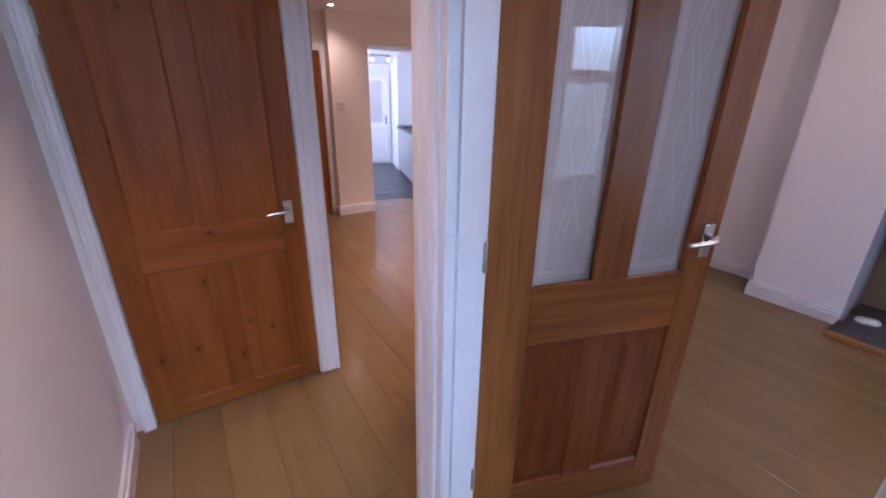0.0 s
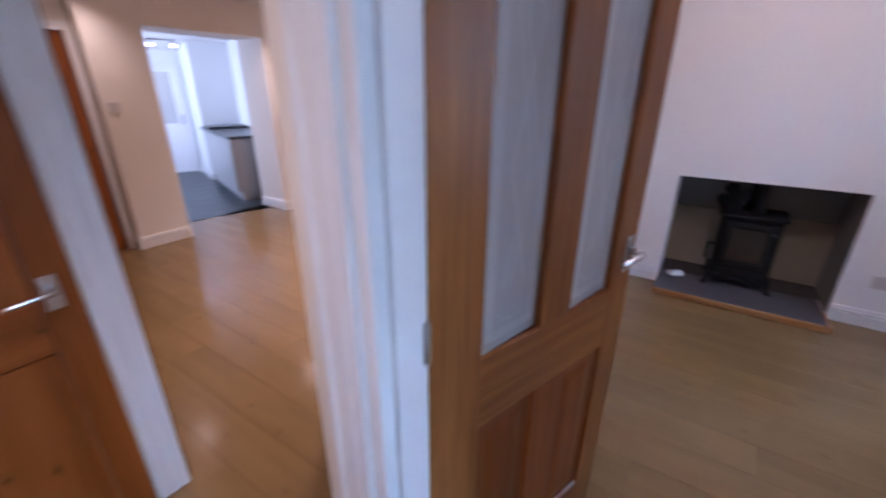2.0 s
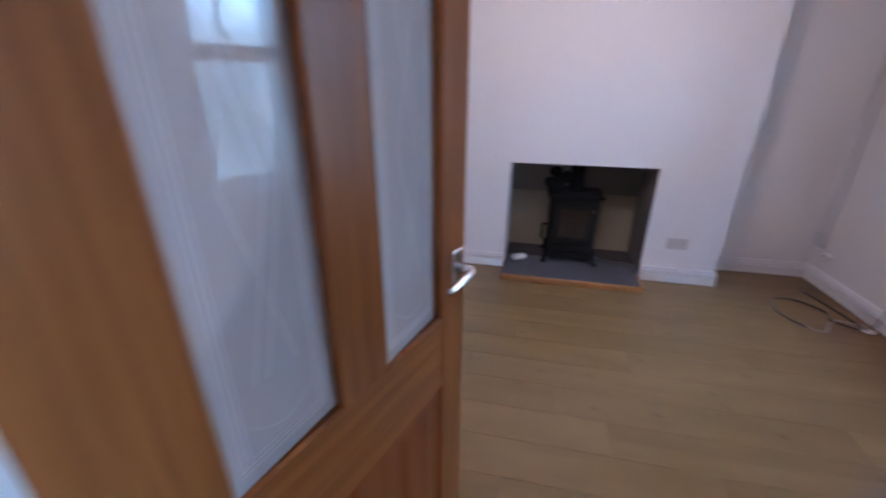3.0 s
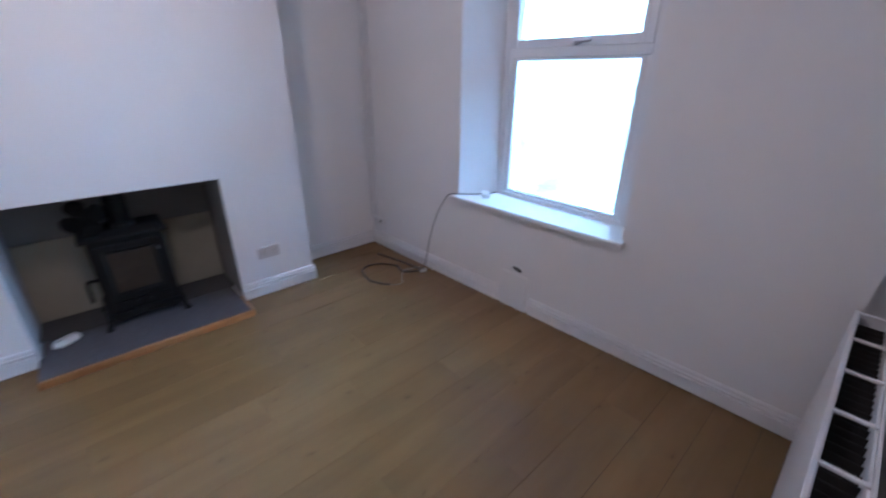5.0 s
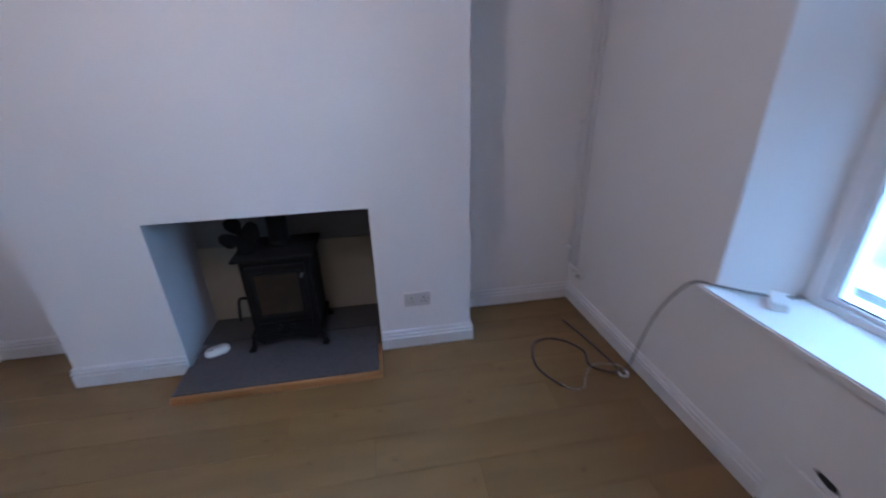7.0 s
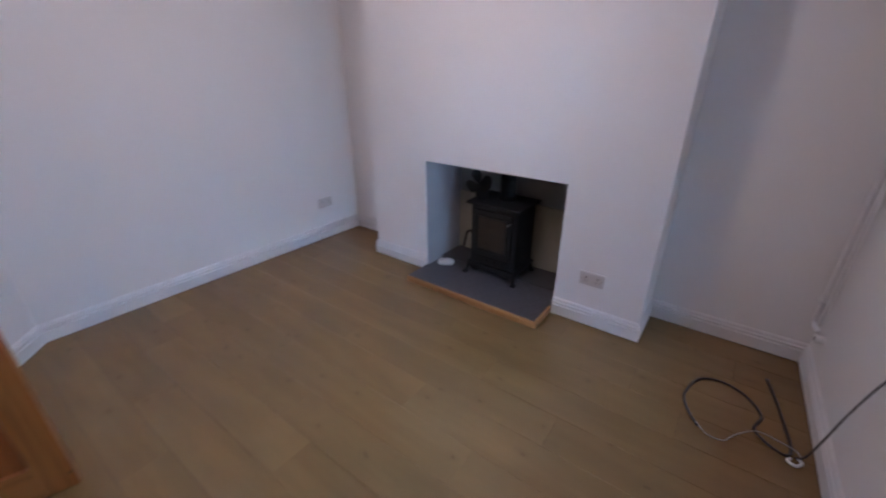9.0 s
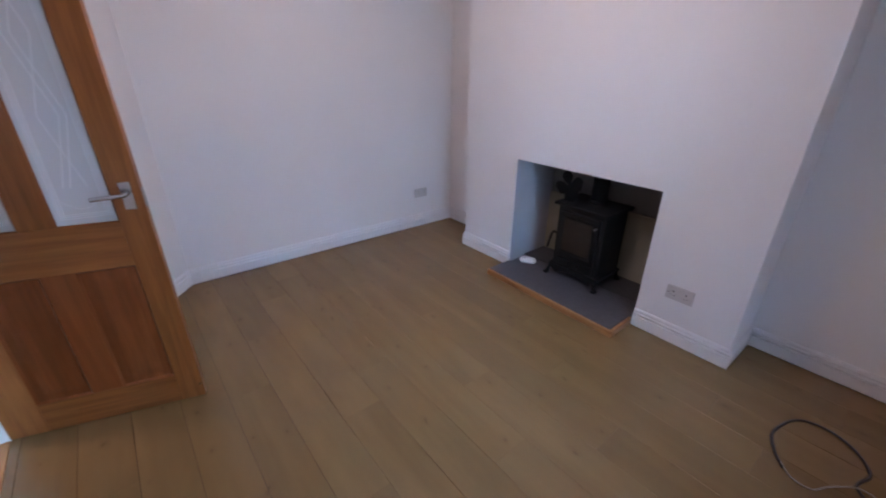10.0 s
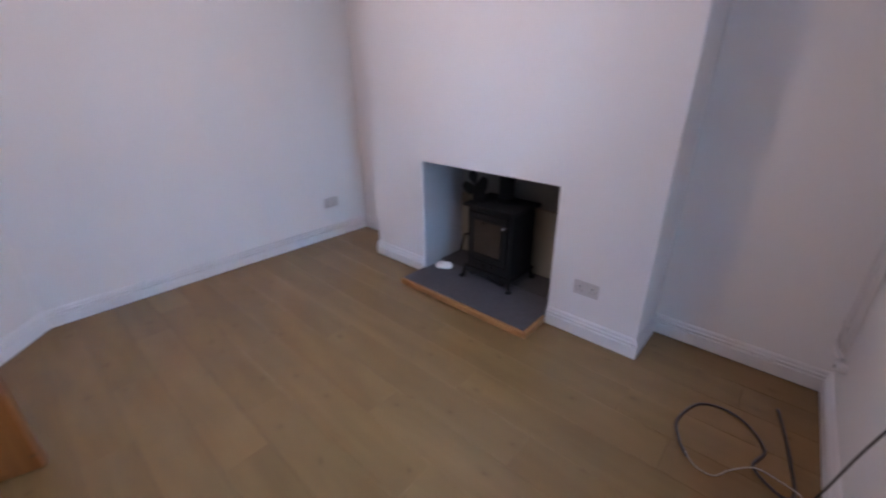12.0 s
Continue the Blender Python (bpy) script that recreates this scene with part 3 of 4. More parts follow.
for a, b in ((-3.815, -3.590), (-3.487, -3.262)):
    for z0, z1 in ((0.075, 0.738), (0.900, 1.86)):
        pn = panel(a, b, 0.006, 0.025, z0, z1, 0.0025)
        bmesh.ops.transform(pn, matrix=Matrix(((0, -1, 0, 0), (1, 0, 0, 0), (0, 0, 1, 0), (0, 0, 0, 1))), verts=pn.verts[:])
        part("panel", pn, PINE, PD)
        bd = bead(a, b, 0.001, z0, z1, -1, 0.009, 0.006)
        bmesh.ops.transform(bd, matrix=Matrix(((0, -1, 0, 0), (1, 0, 0, 0), (0, 0, 1, 0), (0, 0, 0, 1))), verts=bd.verts[:])
        part("bead", bd, PINE, PD)
hp = part("door_handle", box(0, 0.008, -3.247, -3.207, 0.868, 0.978, 0.003), STEEL, PD, "satin chrome lever handle on a plate")
part("boss", rod((0.006, -3.227, 0.935), (0.045, -3.227, 0.935), 0.011, 0.009, 16), STEEL, hp, "", True)
part("lever", tube([(0.044, -3.227, 0.935), (0.050, -3.245, 0.935), (0.050, -3.285, 0.933), (0.047, -3.328, 0.928)], 0.0085, 6, 10), STEEL, hp, "", True)
for z in (0.215, 1.60):
    part("hinge", box(0.0, 0.004, PY0 - 0.012, PY0 + 0.006, z, z + 0.08, 0.001), BRASS, PD, "dull steel hinge")
PL = thing("door_frame", "white gloss painted frame of the pine door", "door frame", kind="structure")
part("jamb", box(PX - 0.10, PX + 0.002, PY1 + 0.003, PY1 + 0.006, 0, PH), TRIM, PL)
ap = thing("architrave_pine_door", "white gloss fluted architrave round the pine door", "architrave", kind="structure")
part("architrave_leg", prism([(PX + b * 1.35, PY1 + 0.006 + a * 1.24) for a, b in ARCH], 0.001, 2.09), TRIM, ap)
part("architrave_leg", prism([(PX + b * 1.35, PY0 - 0.004 - a * 0.55) for a, b in ARCH], 0.001, 2.09), TRIM, ap)
part("architrave_head", box(PX, PX + 0.018, PY0 - 0.004, PY1 + 0.006, 2.0, 2.085, 0.003), TRIM, ap)
part("end_strip", box(PX - 0.10, PX + 0.006, -3.0535, -3.046, 0.001, 2.1, 0.001), PINE_X, ap, "thin dark brown strip along the wall end")

# far pine door in the dining room's recess
FD = thing("door_3", "closed brown pine door in the dining room", "door", (-6.06, 0, 0.005), 0, kind="structure")
part("leaf", box(-0.03, 0.006, -2.80, -2.095, 0, 1.90, 0.002), PINE, FD)
part("architrave_leg", box(0.028, 0.045, -2.095, -2.04, 0.12, 1.965, 0.003), TRIM, FD, "white painted door frame")
part("architrave_head", box(0.028, 0.045, -2.81, -2.095, 1.90, 1.965, 0.003), TRIM, FD)

# assumed front door behind the walk, never in view, added to light the lobby
FR = thing("door_4", "assumed white front door, out of view, with a clear upper pane", "door", (0.515, 0, 0), 0, kind="structure")
part("frame", box(-0.01, 0.05, -3.893, -3.83, 0.0, 2.045, 0.003), UPVC, FR)
part("frame", box(-0.01, 0.05, -3.22, -3.137, 0.0, 2.045, 0.003), UPVC, FR)
part("bottom_panel", box(0.0, 0.04, -3.83, -3.22, 0.0, 1.05, 0.003), UPVC, FR)
part("top_rail", box(0.0, 0.04, -3.83, -3.22, 2.0, 2.045, 0.003), UPVC, FR)
part("glass_pane", box(0.012, 0.018, -3.829, -3.221, 1.051, 1.999), CLEAR, FR).visible_shadow = False

# ---- window ----
WN = thing("window_1", "white upvc window with a top opening light", "window", (1.075, 0, 0), 0, kind="structure")
FY0, FY1, GZ0 = -1.872, -0.886, 0.690
part("window_frame", box(-0.015, 0.05, FY0, FY0 + 0.055, GZ0, 2.13, 0.004), UPVC, WN)
part("window_frame", box(-0.015, 0.05, FY1 - 0.055, FY1, GZ0, 2.13, 0.004), UPVC, WN)
part("window_frame", box(-0.015, 0.05, FY0 + 0.055, FY1 - 0.055, GZ0, GZ0 + 0.028, 0.004), UPVC, WN)
part("window_frame", box(-0.015, 0.05, FY0 + 0.055, FY1 - 0.055, 2.075, 2.13, 0.004), UPVC, WN)
part("transom", box(-0.013, 0.05, FY0 + 0.055, FY1 - 0.055, 1.585, 1.635, 0.004), UPVC, WN)
for nm, z0, z1, w, dx in (("glazing_bead", GZ0 + 0.028, 1.585, 0.030, 0.0), ("sash", 1.635, 2.075, 0.048, -0.018)):
    s = bmesh.new()
    a, b = FY0 + 0.055, FY1 - 0.055
    wb = 0.016 if nm == "glazing_bead" else w
    box(dx, 0.045, a, a + w, z0, z1, 0.004, s)
    box(dx, 0.045, b - w, b, z0, z1, 0.004, s)
    box(dx + 0.002, 0.045, a + w, a + w + 0.024, z0, z1, 0.004, s)
    a += 0.024
    box(dx + 0.001, 0.044, a + w, b - w, z0, z0 + wb, 0.004, s)
    box(dx + 0.001, 0.044, a + w, b - w, z1 - wb, z1, 0.004, s)
    f = part(nm, s, UPVC, WN)
    part("glass_pane", box(0.018, 0.024, a + w - 0.004, b - w + 0.004, z0 + wb - 0.004, z1 - wb + 0.004), CLEAR, f).visible_shadow = False
    gk = bmesh.new()
    box(0.012, 0.017, a + w - 0.001, a + w + 0.004, z0 + wb, z1 - wb, 0, gk)
    box(0.012, 0.017, b - w - 0.004, b - w + 0.001, z0 + wb, z1 - wb, 0, gk)
    box(0.012, 0.017, a + w, b - w, z0 + wb - 0.001, z0 + wb + 0.004, 0, gk)
    part("gasket", gk, BLACK, f, "thin dark rubber seal")
wh = part("window_handle", box(-0.034, -0.018, -1.425, -1.385, 1.640, 1.662, 0.003), STEEL, WN, "chrome window handle")
part("lever", tube([(-0.036, -1.405, 1.652), (-0.048, -1.42, 1.652), (-0.048, -1.46, 1.655), (-0.044, -1.50, 1.660)], 0.007, 6, 8), STEEL, wh, "", True)


def slab(a, b, c, d, z0, z1, bm=None):
    """An upright board on a four-cornered plan."""
    return prism([a, b, c, d], z0, z1, bm)


rv = thing("window_reveal", "white painted splayed window reveal", "reveal", kind="structure")
EIN = lambda y: SE[0] + (NE[0] - SE[0]) * (y - SE[1]) / (NE[1] - SE[1])
part("reveal_side", slab((EIN(WY1) + 0.001, WY1), (1.07, FY1), (1.3, FY1 + 0.01), (0.93, WY1 + 0.06), WZ0, WZ1), WALL, rv)
part("reveal_side", slab((EIN(WY0) + 0.001, WY0), (1.07, FY0), (1.3, FY0 - 0.01), (0.93, WY0 - 0.06), WZ0, WZ1), WALL, rv)
part("reveal_head", box(0.865, 1.3, WY0 - 0.05, WY1 + 0.05, 2.132, WZ1 + 0.05), WALL, rv)
part("reveal_foot", box(0.88, 1.3, WY0 - 0.05, WY1 + 0.05, 0.55, 0.663), WALL, rv)
sl = prism([(EIN(-1.965) - 0.060, -1.965), (1.062, -1.90), (1.062, -0.865), (EIN(-0.715) - 0.060, -0.715)], 0.658, 0.694)
bmesh.ops.bevel(sl, geom=sl.edges[:], offset=0.006, segments=3, affect='EDGES')
tagged(part("window_sill", sl, TRIM), "white gloss painted deep window sill board", "window sill", "", "structure")

# ---- hearth and stove ----
HX0, HX1, HY = -1.603, -0.545, -0.236
HE = thing("hearth", "grey slate hearth slab with an oak edging strip", "hearth", (0, 0, 0))
part("slab", box(HX0 + 0.022, HX1 - 0.022, HY + 0.022, 0.462, 0.0, 0.048, 0.002), SLATE, HE)
part("edging", box(HX0, HX1, HY, HY + 0.021, 0.0, 0.047, 0.008, None, 3), EDGING, HE, "oak edging strip")
part("edging", box(HX1 - 0.021, HX1, HY + 0.021, FACE - 0.001, 0.0, 0.047, 0.006), EDGING, HE)
part("side_slip", box(HX0 + 0.003, HX0 + 0.0215, HY + 0.021, FACE - 0.001, 0.0, 0.047, 0.003), SLATE, HE, "narrow slate slip")
part("back_slab", box(OPL + 0.004, OPR - 0.004, 0.20, 0.458, 0.0485, 0.054, 0.002), plain("dark_back_slate", (0.06, 0.058, 0.058), 0.7, 0, 0.2, 30, 0.3), HE, "darker slate towards the back")

SX0, SX1, SY0, SY1 = -1.280, -0.870, 0.120, 0.415
ST = thing("wood_stove", "black cast iron wood burning stove on short legs", "stove", (0, 0, 0.048))
part("body", box(SX0 + 0.02, SX1 - 0.02, SY0, SY1, 0.085, 0.55, 0.008), IRON, ST)
part("top_plate", box(SX0 - 0.01, SX1 + 0.01, SY0 - 0.03, SY1 + 0.01, 0.55, 0.570, 0.007, None, 3), IRON, ST)
part("base_plate", box(SX0, SX1, SY0 - 0.02, SY1, 0.065, 0.090, 0.006), IRON, ST)
apron = prism([(SX0 + 0.005, 0.066), (SX0 + 0.06, 0.028), (SX0 + 0.12, 0.046), ((SX0 + SX1) / 2, 0.058), (SX1 - 0.12, 0.046), (SX1 - 0.06, 0.028), (SX1 - 0.005, 0.066)], -SY0 + 0.004, -SY0 + 0.018, None, Matrix(((1, 0, 0, 0), (0, 0, -1, 0), (0, 1, 0, 0), (0, 0, 0, 1))))
part("apron", apron, IRON, ST)
sd = part("stove_door", box(SX0 + 0.05, SX1 - 0.05, SY0 - 0.022, SY0 + 0.002, 0.165, 0.520, 0.008, None, 3), IRON, ST)
part("door_frame_ridge", bead(SX0 + 0.075, SX1 - 0.075, SY0 - 0.030, 0.205, 0.488, -1, 0.022, 0.010), IRON, sd)
part("stove_glass", box(SX0 + 0.095, SX1 - 0.095, SY0 - 0.026, SY0 - 0.0215, 0.225, 0.468, 0.001), SOOTY, sd, "sooty brown stove glass")
part("door_knob", rod((SX1 - 0.065, SY0 - 0.055, 0.46), (SX1 - 0.065, SY0 - 0.022, 0.46), 0.008, 0.006, 14), DULL_STEEL, sd, "small steel door knob", True)
part("ash_door", box(SX0 + 0.06, SX1 - 0.06, SY0 - 0.014, SY0 + 0.002, 0.098, 0.157, 0.005), IRON, ST)
for x in (SX0 + 0.17, SX1 - 0.17):
    part("air_knob", rod((x, SY0 - 0.032, 0.133), (x, SY0 - 0.012, 0.133), 0.014, 0.012, 14), IRON, ST, "", True)
for x, dx in ((SX0 + 0.022, -0.022), (SX1 - 0.022, 0.022)):
    for y, dy in ((SY0 - 0.004, -0.030), (SY1 - 0.03, 0.012)):
        lg = tube([(x, y, 0.075), (x + dx * 0.5, y + dy * 0.6, 0.050), (x + dx * 0.6, y + dy * 0.7, 0.028), (x + dx, y + dy, 0.008)], 0.013, 5, 8)
        box(x + dx - 0.018, x + dx + 0.018, y + dy - 0.020, y + dy + 0.016, 0.0, 0.014, 0.004, lg)
        part("leg", lg, IRON, ST, "", True)
part("side_lever", tube([(SX0 + 0.02, SY0 + 0.05, 0.30), (SX0 - 0.025, SY0 + 0.03, 0.31), (SX0 - 0.03, SY0 + 0.0, 0.25), (SX0 - 0.028, SY0 - 0.02, 0.20)], 0.009, 6, 8), IRON, ST, "", True)
fl = rod((-1.066, 0.30, 0.568), (-1.066, 0.30, 1.0), 0.056, None, 28)
rod((-1.066, 0.30, 0.570), (-1.066, 0.30, 0.600), 0.069, 0.066, 28, fl)
part("flue_pipe", fl, IRON, ST, "black flue pipe with a collar", True)

SF = thing("stove_fan", "small black heat powered fan standing on the stove", "fan", (-1.222, 0.195, 0.618))
part("base", box(-0.04, 0.04, -0.03, 0.03, 0.0, 0.012, 0.003), IRON, SF)
fin = bmesh.new()
for k in range(5):
    box(-0.037 + k * 0.0165, -0.030 + k * 0.0165, -0.026, 0.026, 0.012, 0.092, 0.001, fin)
part("heat_fins", fin, IRON, SF)
part("hub", rod((0, -0.045, 0.115), (0, -0.005, 0.115), 0.016, 0.014, 16), IRON, SF, "", True)
part("neck", box(-0.020, 0.020, -0.014, 0.014, 0.08, 0.128, 0.004), IRON, SF)
for k in range(4):
    a = radians(20 + 90 * k)
    bl = bmesh.new()
    pts = []
    for t, w in ((0.010, 0.014), (0.035, 0.036), (0.068, 0.050), (0.094, 0.042), (0.108, 0.016)):
        for s in (-1, 1):
            rr, tt = t, s * w
            pts.append((rr * math.cos(a) - tt * math.sin(a), -0.045 + s * 0.010, 0.115 + rr * math.sin(a) + tt * math.cos(a)))
    v = [bl.verts.new(p) for p in pts]
    for i in range(4):
        bl.faces.new((v[2 * i], v[2 * i + 1], v[2 * i + 3], v[2 * i + 2]))
    bmesh.ops.solidify(bl, geom=bl.faces[:], thickness=0.0015)
    part("blade", bl, IRON, SF)

al = bmesh.new()
pill = [(0.040 * math.cos(t) + (0.026 if math.cos(t) > 0 else -0.026), 0.040 * math.sin(t)) for t in [2 * math.pi * (i + 0.5) / 28 for i in range(28)]]
prism(pill, 0.0, 0.034, al)
bmesh.ops.bevel(al, geom=[e for e in al.edges if abs(e.verts[0].co.z - e.verts[1].co.z) < 1e-6], offset=0.009, segments=3, affect='EDGES')
CO = thing("gas_alarm", "white oval carbon monoxide alarm lying on the hearth", "alarm", (-1.478, 0.103, 0.0485), 28)
part("case", al, PLASTIC, CO, "", True)
part("test_button", rod((0.026, 0, 0.034), (0.026, 0, 0.036), 0.008, None, 16), PLASTIC, CO)
part("sounder_slot", box(-0.045, -0.015, -0.003, 0.003, 0.0335, 0.0345), BLACK, CO)


# ---- sockets, switches ----
def socket(name, m, label, w=0.146, h=0.086):
    """A double wall socket in the local plane y = 0, which faces -y."""
    ob = thing(name, label, "socket")
    ob.matrix_world = m
    part("face_plate", box(-w / 2, w / 2, -0.010, 0, -h / 2, h / 2, 0.003), SOCKET, ob)
    for sx in (-1, 1):
        cx = sx * 0.034
        part("rocker", box(cx + sx * 0.022 - 0.006, cx + sx * 0.022 + 0.006, -0.0125, -0.009, 0.012, 0.030, 0.001), SOCKET, ob)
        pins = box(cx - 0.004, cx + 0.004, -0.0104, -0.0095, 0.006, 0.014)
        box(cx - 0.013, cx - 0.007, -0.0104, -0.0095, -0.016, -0.012, 0, pins)
        box(cx + 0.007, cx + 0.013, -0.0104, -0.0095, -0.016, -0.012, 0, pins)
        part("pin_holes", pins, DARK, ob)
    for sx in (-1, 1):
        part("screw", rod((sx * 0.060, -0.0108, 0), (sx * 0.060, -0.009, 0), 0.003, None, 10), STEEL, ob)
    return ob


socket("wall_socket", pose(-0.320, FACE, 0.322), "white double wall socket on the chimney breast")
socket("wall_socket", pose(-2.789, -0.014, 0.345, 0, 0, 88), "white double wall socket low on the plain wall", 0.14)
socket("wall_socket", pose(WX, -0.211, 0.335, 0, 0, 90), "white double wall socket in the dining room")
LS = thing("light_switch", "white square light switch on the dining room wall", "light switch", (WX, -1.94, 1.31), 90)
part("face_plate", box(-0.043, 0.043, -0.010, 0, -0.043, 0.043, 0.003), SOCKET, LS)
part("rocker", box(-0.006, 0.006, -0.014, -0.009, -0.012, 0.012, 0.001), SOCKET, LS)

# ---- pipes and cables in the window corner ----
PP = thing("heating_pipe", "white painted pipes running up the room's corner", "pipe")
part("pipe", tube([(0.742, 0.315, 0.31), (0.742, 0.315, 0.9), (0.742, 0.315, 1.6), (0.742, 0.315, 2.41)], 0.011, 4, 12), TRIM, PP, "", True)
part("pipe", tube([(0.755, 0.255, 0.30), (0.755, 0.258, 0.9), (0.755, 0.262, 1.6), (0.755, 0.265, 2.06), (0.740, 0.22, 2.09), (0.742, 0.10, 2.10)], 0.008, 4, 12), TRIM, PP, "", True)
for z in (0.40, 1.2, 1.9):
    part("pipe_clip", box(0.728, 0.768, 0.302, 0.350, z, z + 0.009, 0.003), TRIM, PP)
part("elbow", tube([(0.742, 0.315, 0.31), (0.744, 0.312, 0.285), (0.748, 0.280, 0.272), (0.760, 0.24, 0.270)], 0.011, 5, 12), TRIM, PP, "", True)
part("stop_end", rod((0.742, 0.19, 0.255), (0.79, 0.19, 0.252), 0.023, 0.021, 18), PLASTIC, PP, "white capped pipe end", True)
part("end_slot", rod((0.7405, 0.19, 0.255), (0.744, 0.19, 0.255), 0.011, None, 12), BLACK, PP)

CA = thing("aerial_cable", "black aerial cable looped on the floor and hung over the sill", "cable")
loop = [(0.62, 0.075, 0.006), (0.655, -0.08, 0.006), (0.685, -0.24, 0.006), (0.705, -0.40, 0.006), (0.66, -0.44, 0.014), (0.575, -0.355, 0.007), (0.60, -0.24, 0.006), (0.535, -0.13, 0.006),
        (0.435, -0.085, 0.006), (0.335, -0.13, 0.006), (0.288, -0.29, 0.006), (0.318, -0.40, 0.006), (0.365, -0.475, 0.006)]
part("floor_loop", tube(loop, 0.0058, 8, 8), BLACK, CA, "black loop on the floor", True)
part("hung_cable", tube([(0.715, -0.43, 0.010), (0.735, -0.45, 0.05), (0.752, -0.462, 0.16), (0.766, -0.492, 0.33), (0.772, -0.55, 0.49), (0.768, -0.63, 0.62), (0.760, -0.705, 0.695), (0.80, -0.76, 0.703), (0.88, -0.83, 0.702), (0.97, -0.885, 0.702), (1.045, -0.90, 0.702)], 0.0038, 8, 8), BLACK, CA, "black cable hung from the sill", True)
CW = thing("pale_wire", "pale thin wire tangled with the black cable", "wire")
part("wire", tube([(0.355, -0.46, 0.012), (0.40, -0.50, 0.004), (0.465, -0.50, 0.004), (0.51, -0.43, 0.005), (0.58, -0.37, 0.018), (0.66, -0.37, 0.012), (0.72, -0.39, 0.012), (0.735, -0.43, 0.012)], 0.0022, 8, 8), WIRE, CW, "", True)
part("clip", tube([(0.725, -0.425, 0.008), (0.735, -0.453, 0.014), (0.715, -0.478, 0.012), (0.690, -0.462, 0.008), (0.70, -0.440, 0.007)], 0.006, 6, 8), PLASTIC, CW, "white plastic cable clip", True)
JB = thing("junction_box", "small white plastic box lying on the window sill", "box", (0.912, -0.915, 0.694), 48)
part("case", box(-0.050, 0.050, -0.026, 0.026, 0, 0.034, 0.005), PLASTIC, JB)
part("lid_seam", box(-0.0504, 0.0504, -0.0264, 0.0264, 0.021, 0.0222), GREY_PAINT, JB)

LC = thing("lobby_cable", "thin white cable clipped along the lobby skirting board", "cable")
part("cable", tube([(-2.86, -3.972, 0.115), (-2.6, -3.971, 0.112), (-2.2, -3.971, 0.113), (-1.6, -3.971, 0.112), (0.4, -3.971, 0.112)], 0.004, 4, 8), PLASTIC, LC, "", True)
for x in (-2.72, -2.35, -1.9):
    part("clip", box(x, x + 0.008, -3.981, -3.965, 0.104, 0.120, 0.002), PLASTIC, LC)

# boxed patch with a hole under the window
PB = thing("wall_patch", "plastered patch under the window with a ragged hole", "wall patch")
PB.matrix_world = EM
u0, u1 = eu(-1.395), eu(-1.185)
part("patch_board", box(u0, u1, 0.0, 0.013, 0.0, 0.262, 0.009, None, 3), WALL, PB)
# the hole is not cut: a dark plate paints its inner shade
hb = prism([(u0 + 0.052, 0.283), (u0 + 0.075, 0.278), (u0 + 0.105, 0.286), (u0 + 0.128, 0.298), (u0 + 0.120, 0.309), (u0 + 0.09, 0.305), (u0 + 0.06, 0.300)], -0.002, 0.004, None, Matrix(((1, 0, 0, 0), (0, 0, 1, 0), (0, 1, 0, 0), (0, 0, 0, 1))))
part("hole", hb, DARK, PB, "dark ragged hole")
part("pulled_flap", tube([(u0 + 0.055, 0.004, 0.281), (u0 + 0.08, 0.012, 0.274), (u0 + 0.11, 0.006, 0.281)], 0.003, 5, 6), WALL, PB)

# radiator on the south wall
RD = thing("radiator", "white double panel radiator on the wall beside the door", "radiator", (0, 0, 0))
RX0, RX1, RZ0, RZ1, RY = -0.38, 0.72, 0.12, 0.735, -2.83
part("front_panel", box(RX0, RX1, RY - 0.014, RY, RZ0, RZ1, 0.005), TRIM, RD)
part("back_panel", box(RX0, RX1, RY - 0.100, RY - 0.086, RZ0, RZ1, 0.005), TRIM, RD)
# near-black fins paint in the shade between the radiator's panels
fins = bmesh.new()
for k in range(30):
    x = RX0 + 0.03 + k * 0.036
    box(x, x + 0.002, RY - 0.085, RY - 0.015, RZ0 + 0.03, RZ1 - 0.03, 0, fins)
part("convector_fins", fins, DARK, RD)
grille = bmesh.new()
box(RX0, RX1, RY - 0.100, RY - 0.092, RZ1 - 0.004, RZ1 + 0.008, 0.002, grille)
box(RX0, RX1, RY - 0.010, RY + 0.001, RZ1 - 0.004, RZ1 + 0.008, 0.002, grille)
for k in range(6):
    x = RX0 + k * (RX1 - RX0 - 0.012) / 5
    box(x, x + 0.012, RY - 0.092, RY - 0.010, RZ1 - 0.002, RZ1 + 0.006, 0.002, grille)
part("top_grille", grille, TRIM, RD)
for x in (RX0, RX1 - 0.004):
    part("side_cover", box(x, x + 0.004, RY - 0.099, RY - 0.002, RZ0 + 0.02, RZ1 - 0.003, 0.001), TRIM, RD)
for x in (RX0 + 0.15, RX1 - 0.15):
    part("wall_bracket", box(x, x + 0.03, -2.96, RY - 0.1, RZ0 + 0.05, RZ0 + 0.5, 0.002), TRIM, RD)
for x in (RX0 + 0.03, RX1 - 0.03):
    part("pipe_tail", tube([(x, RY - 0.05, 0.0), (x, RY - 0.05, 0.06), (x, RY - 0.05, 0.125)], 0.0075, 3, 10), STEEL, RD, "", True)

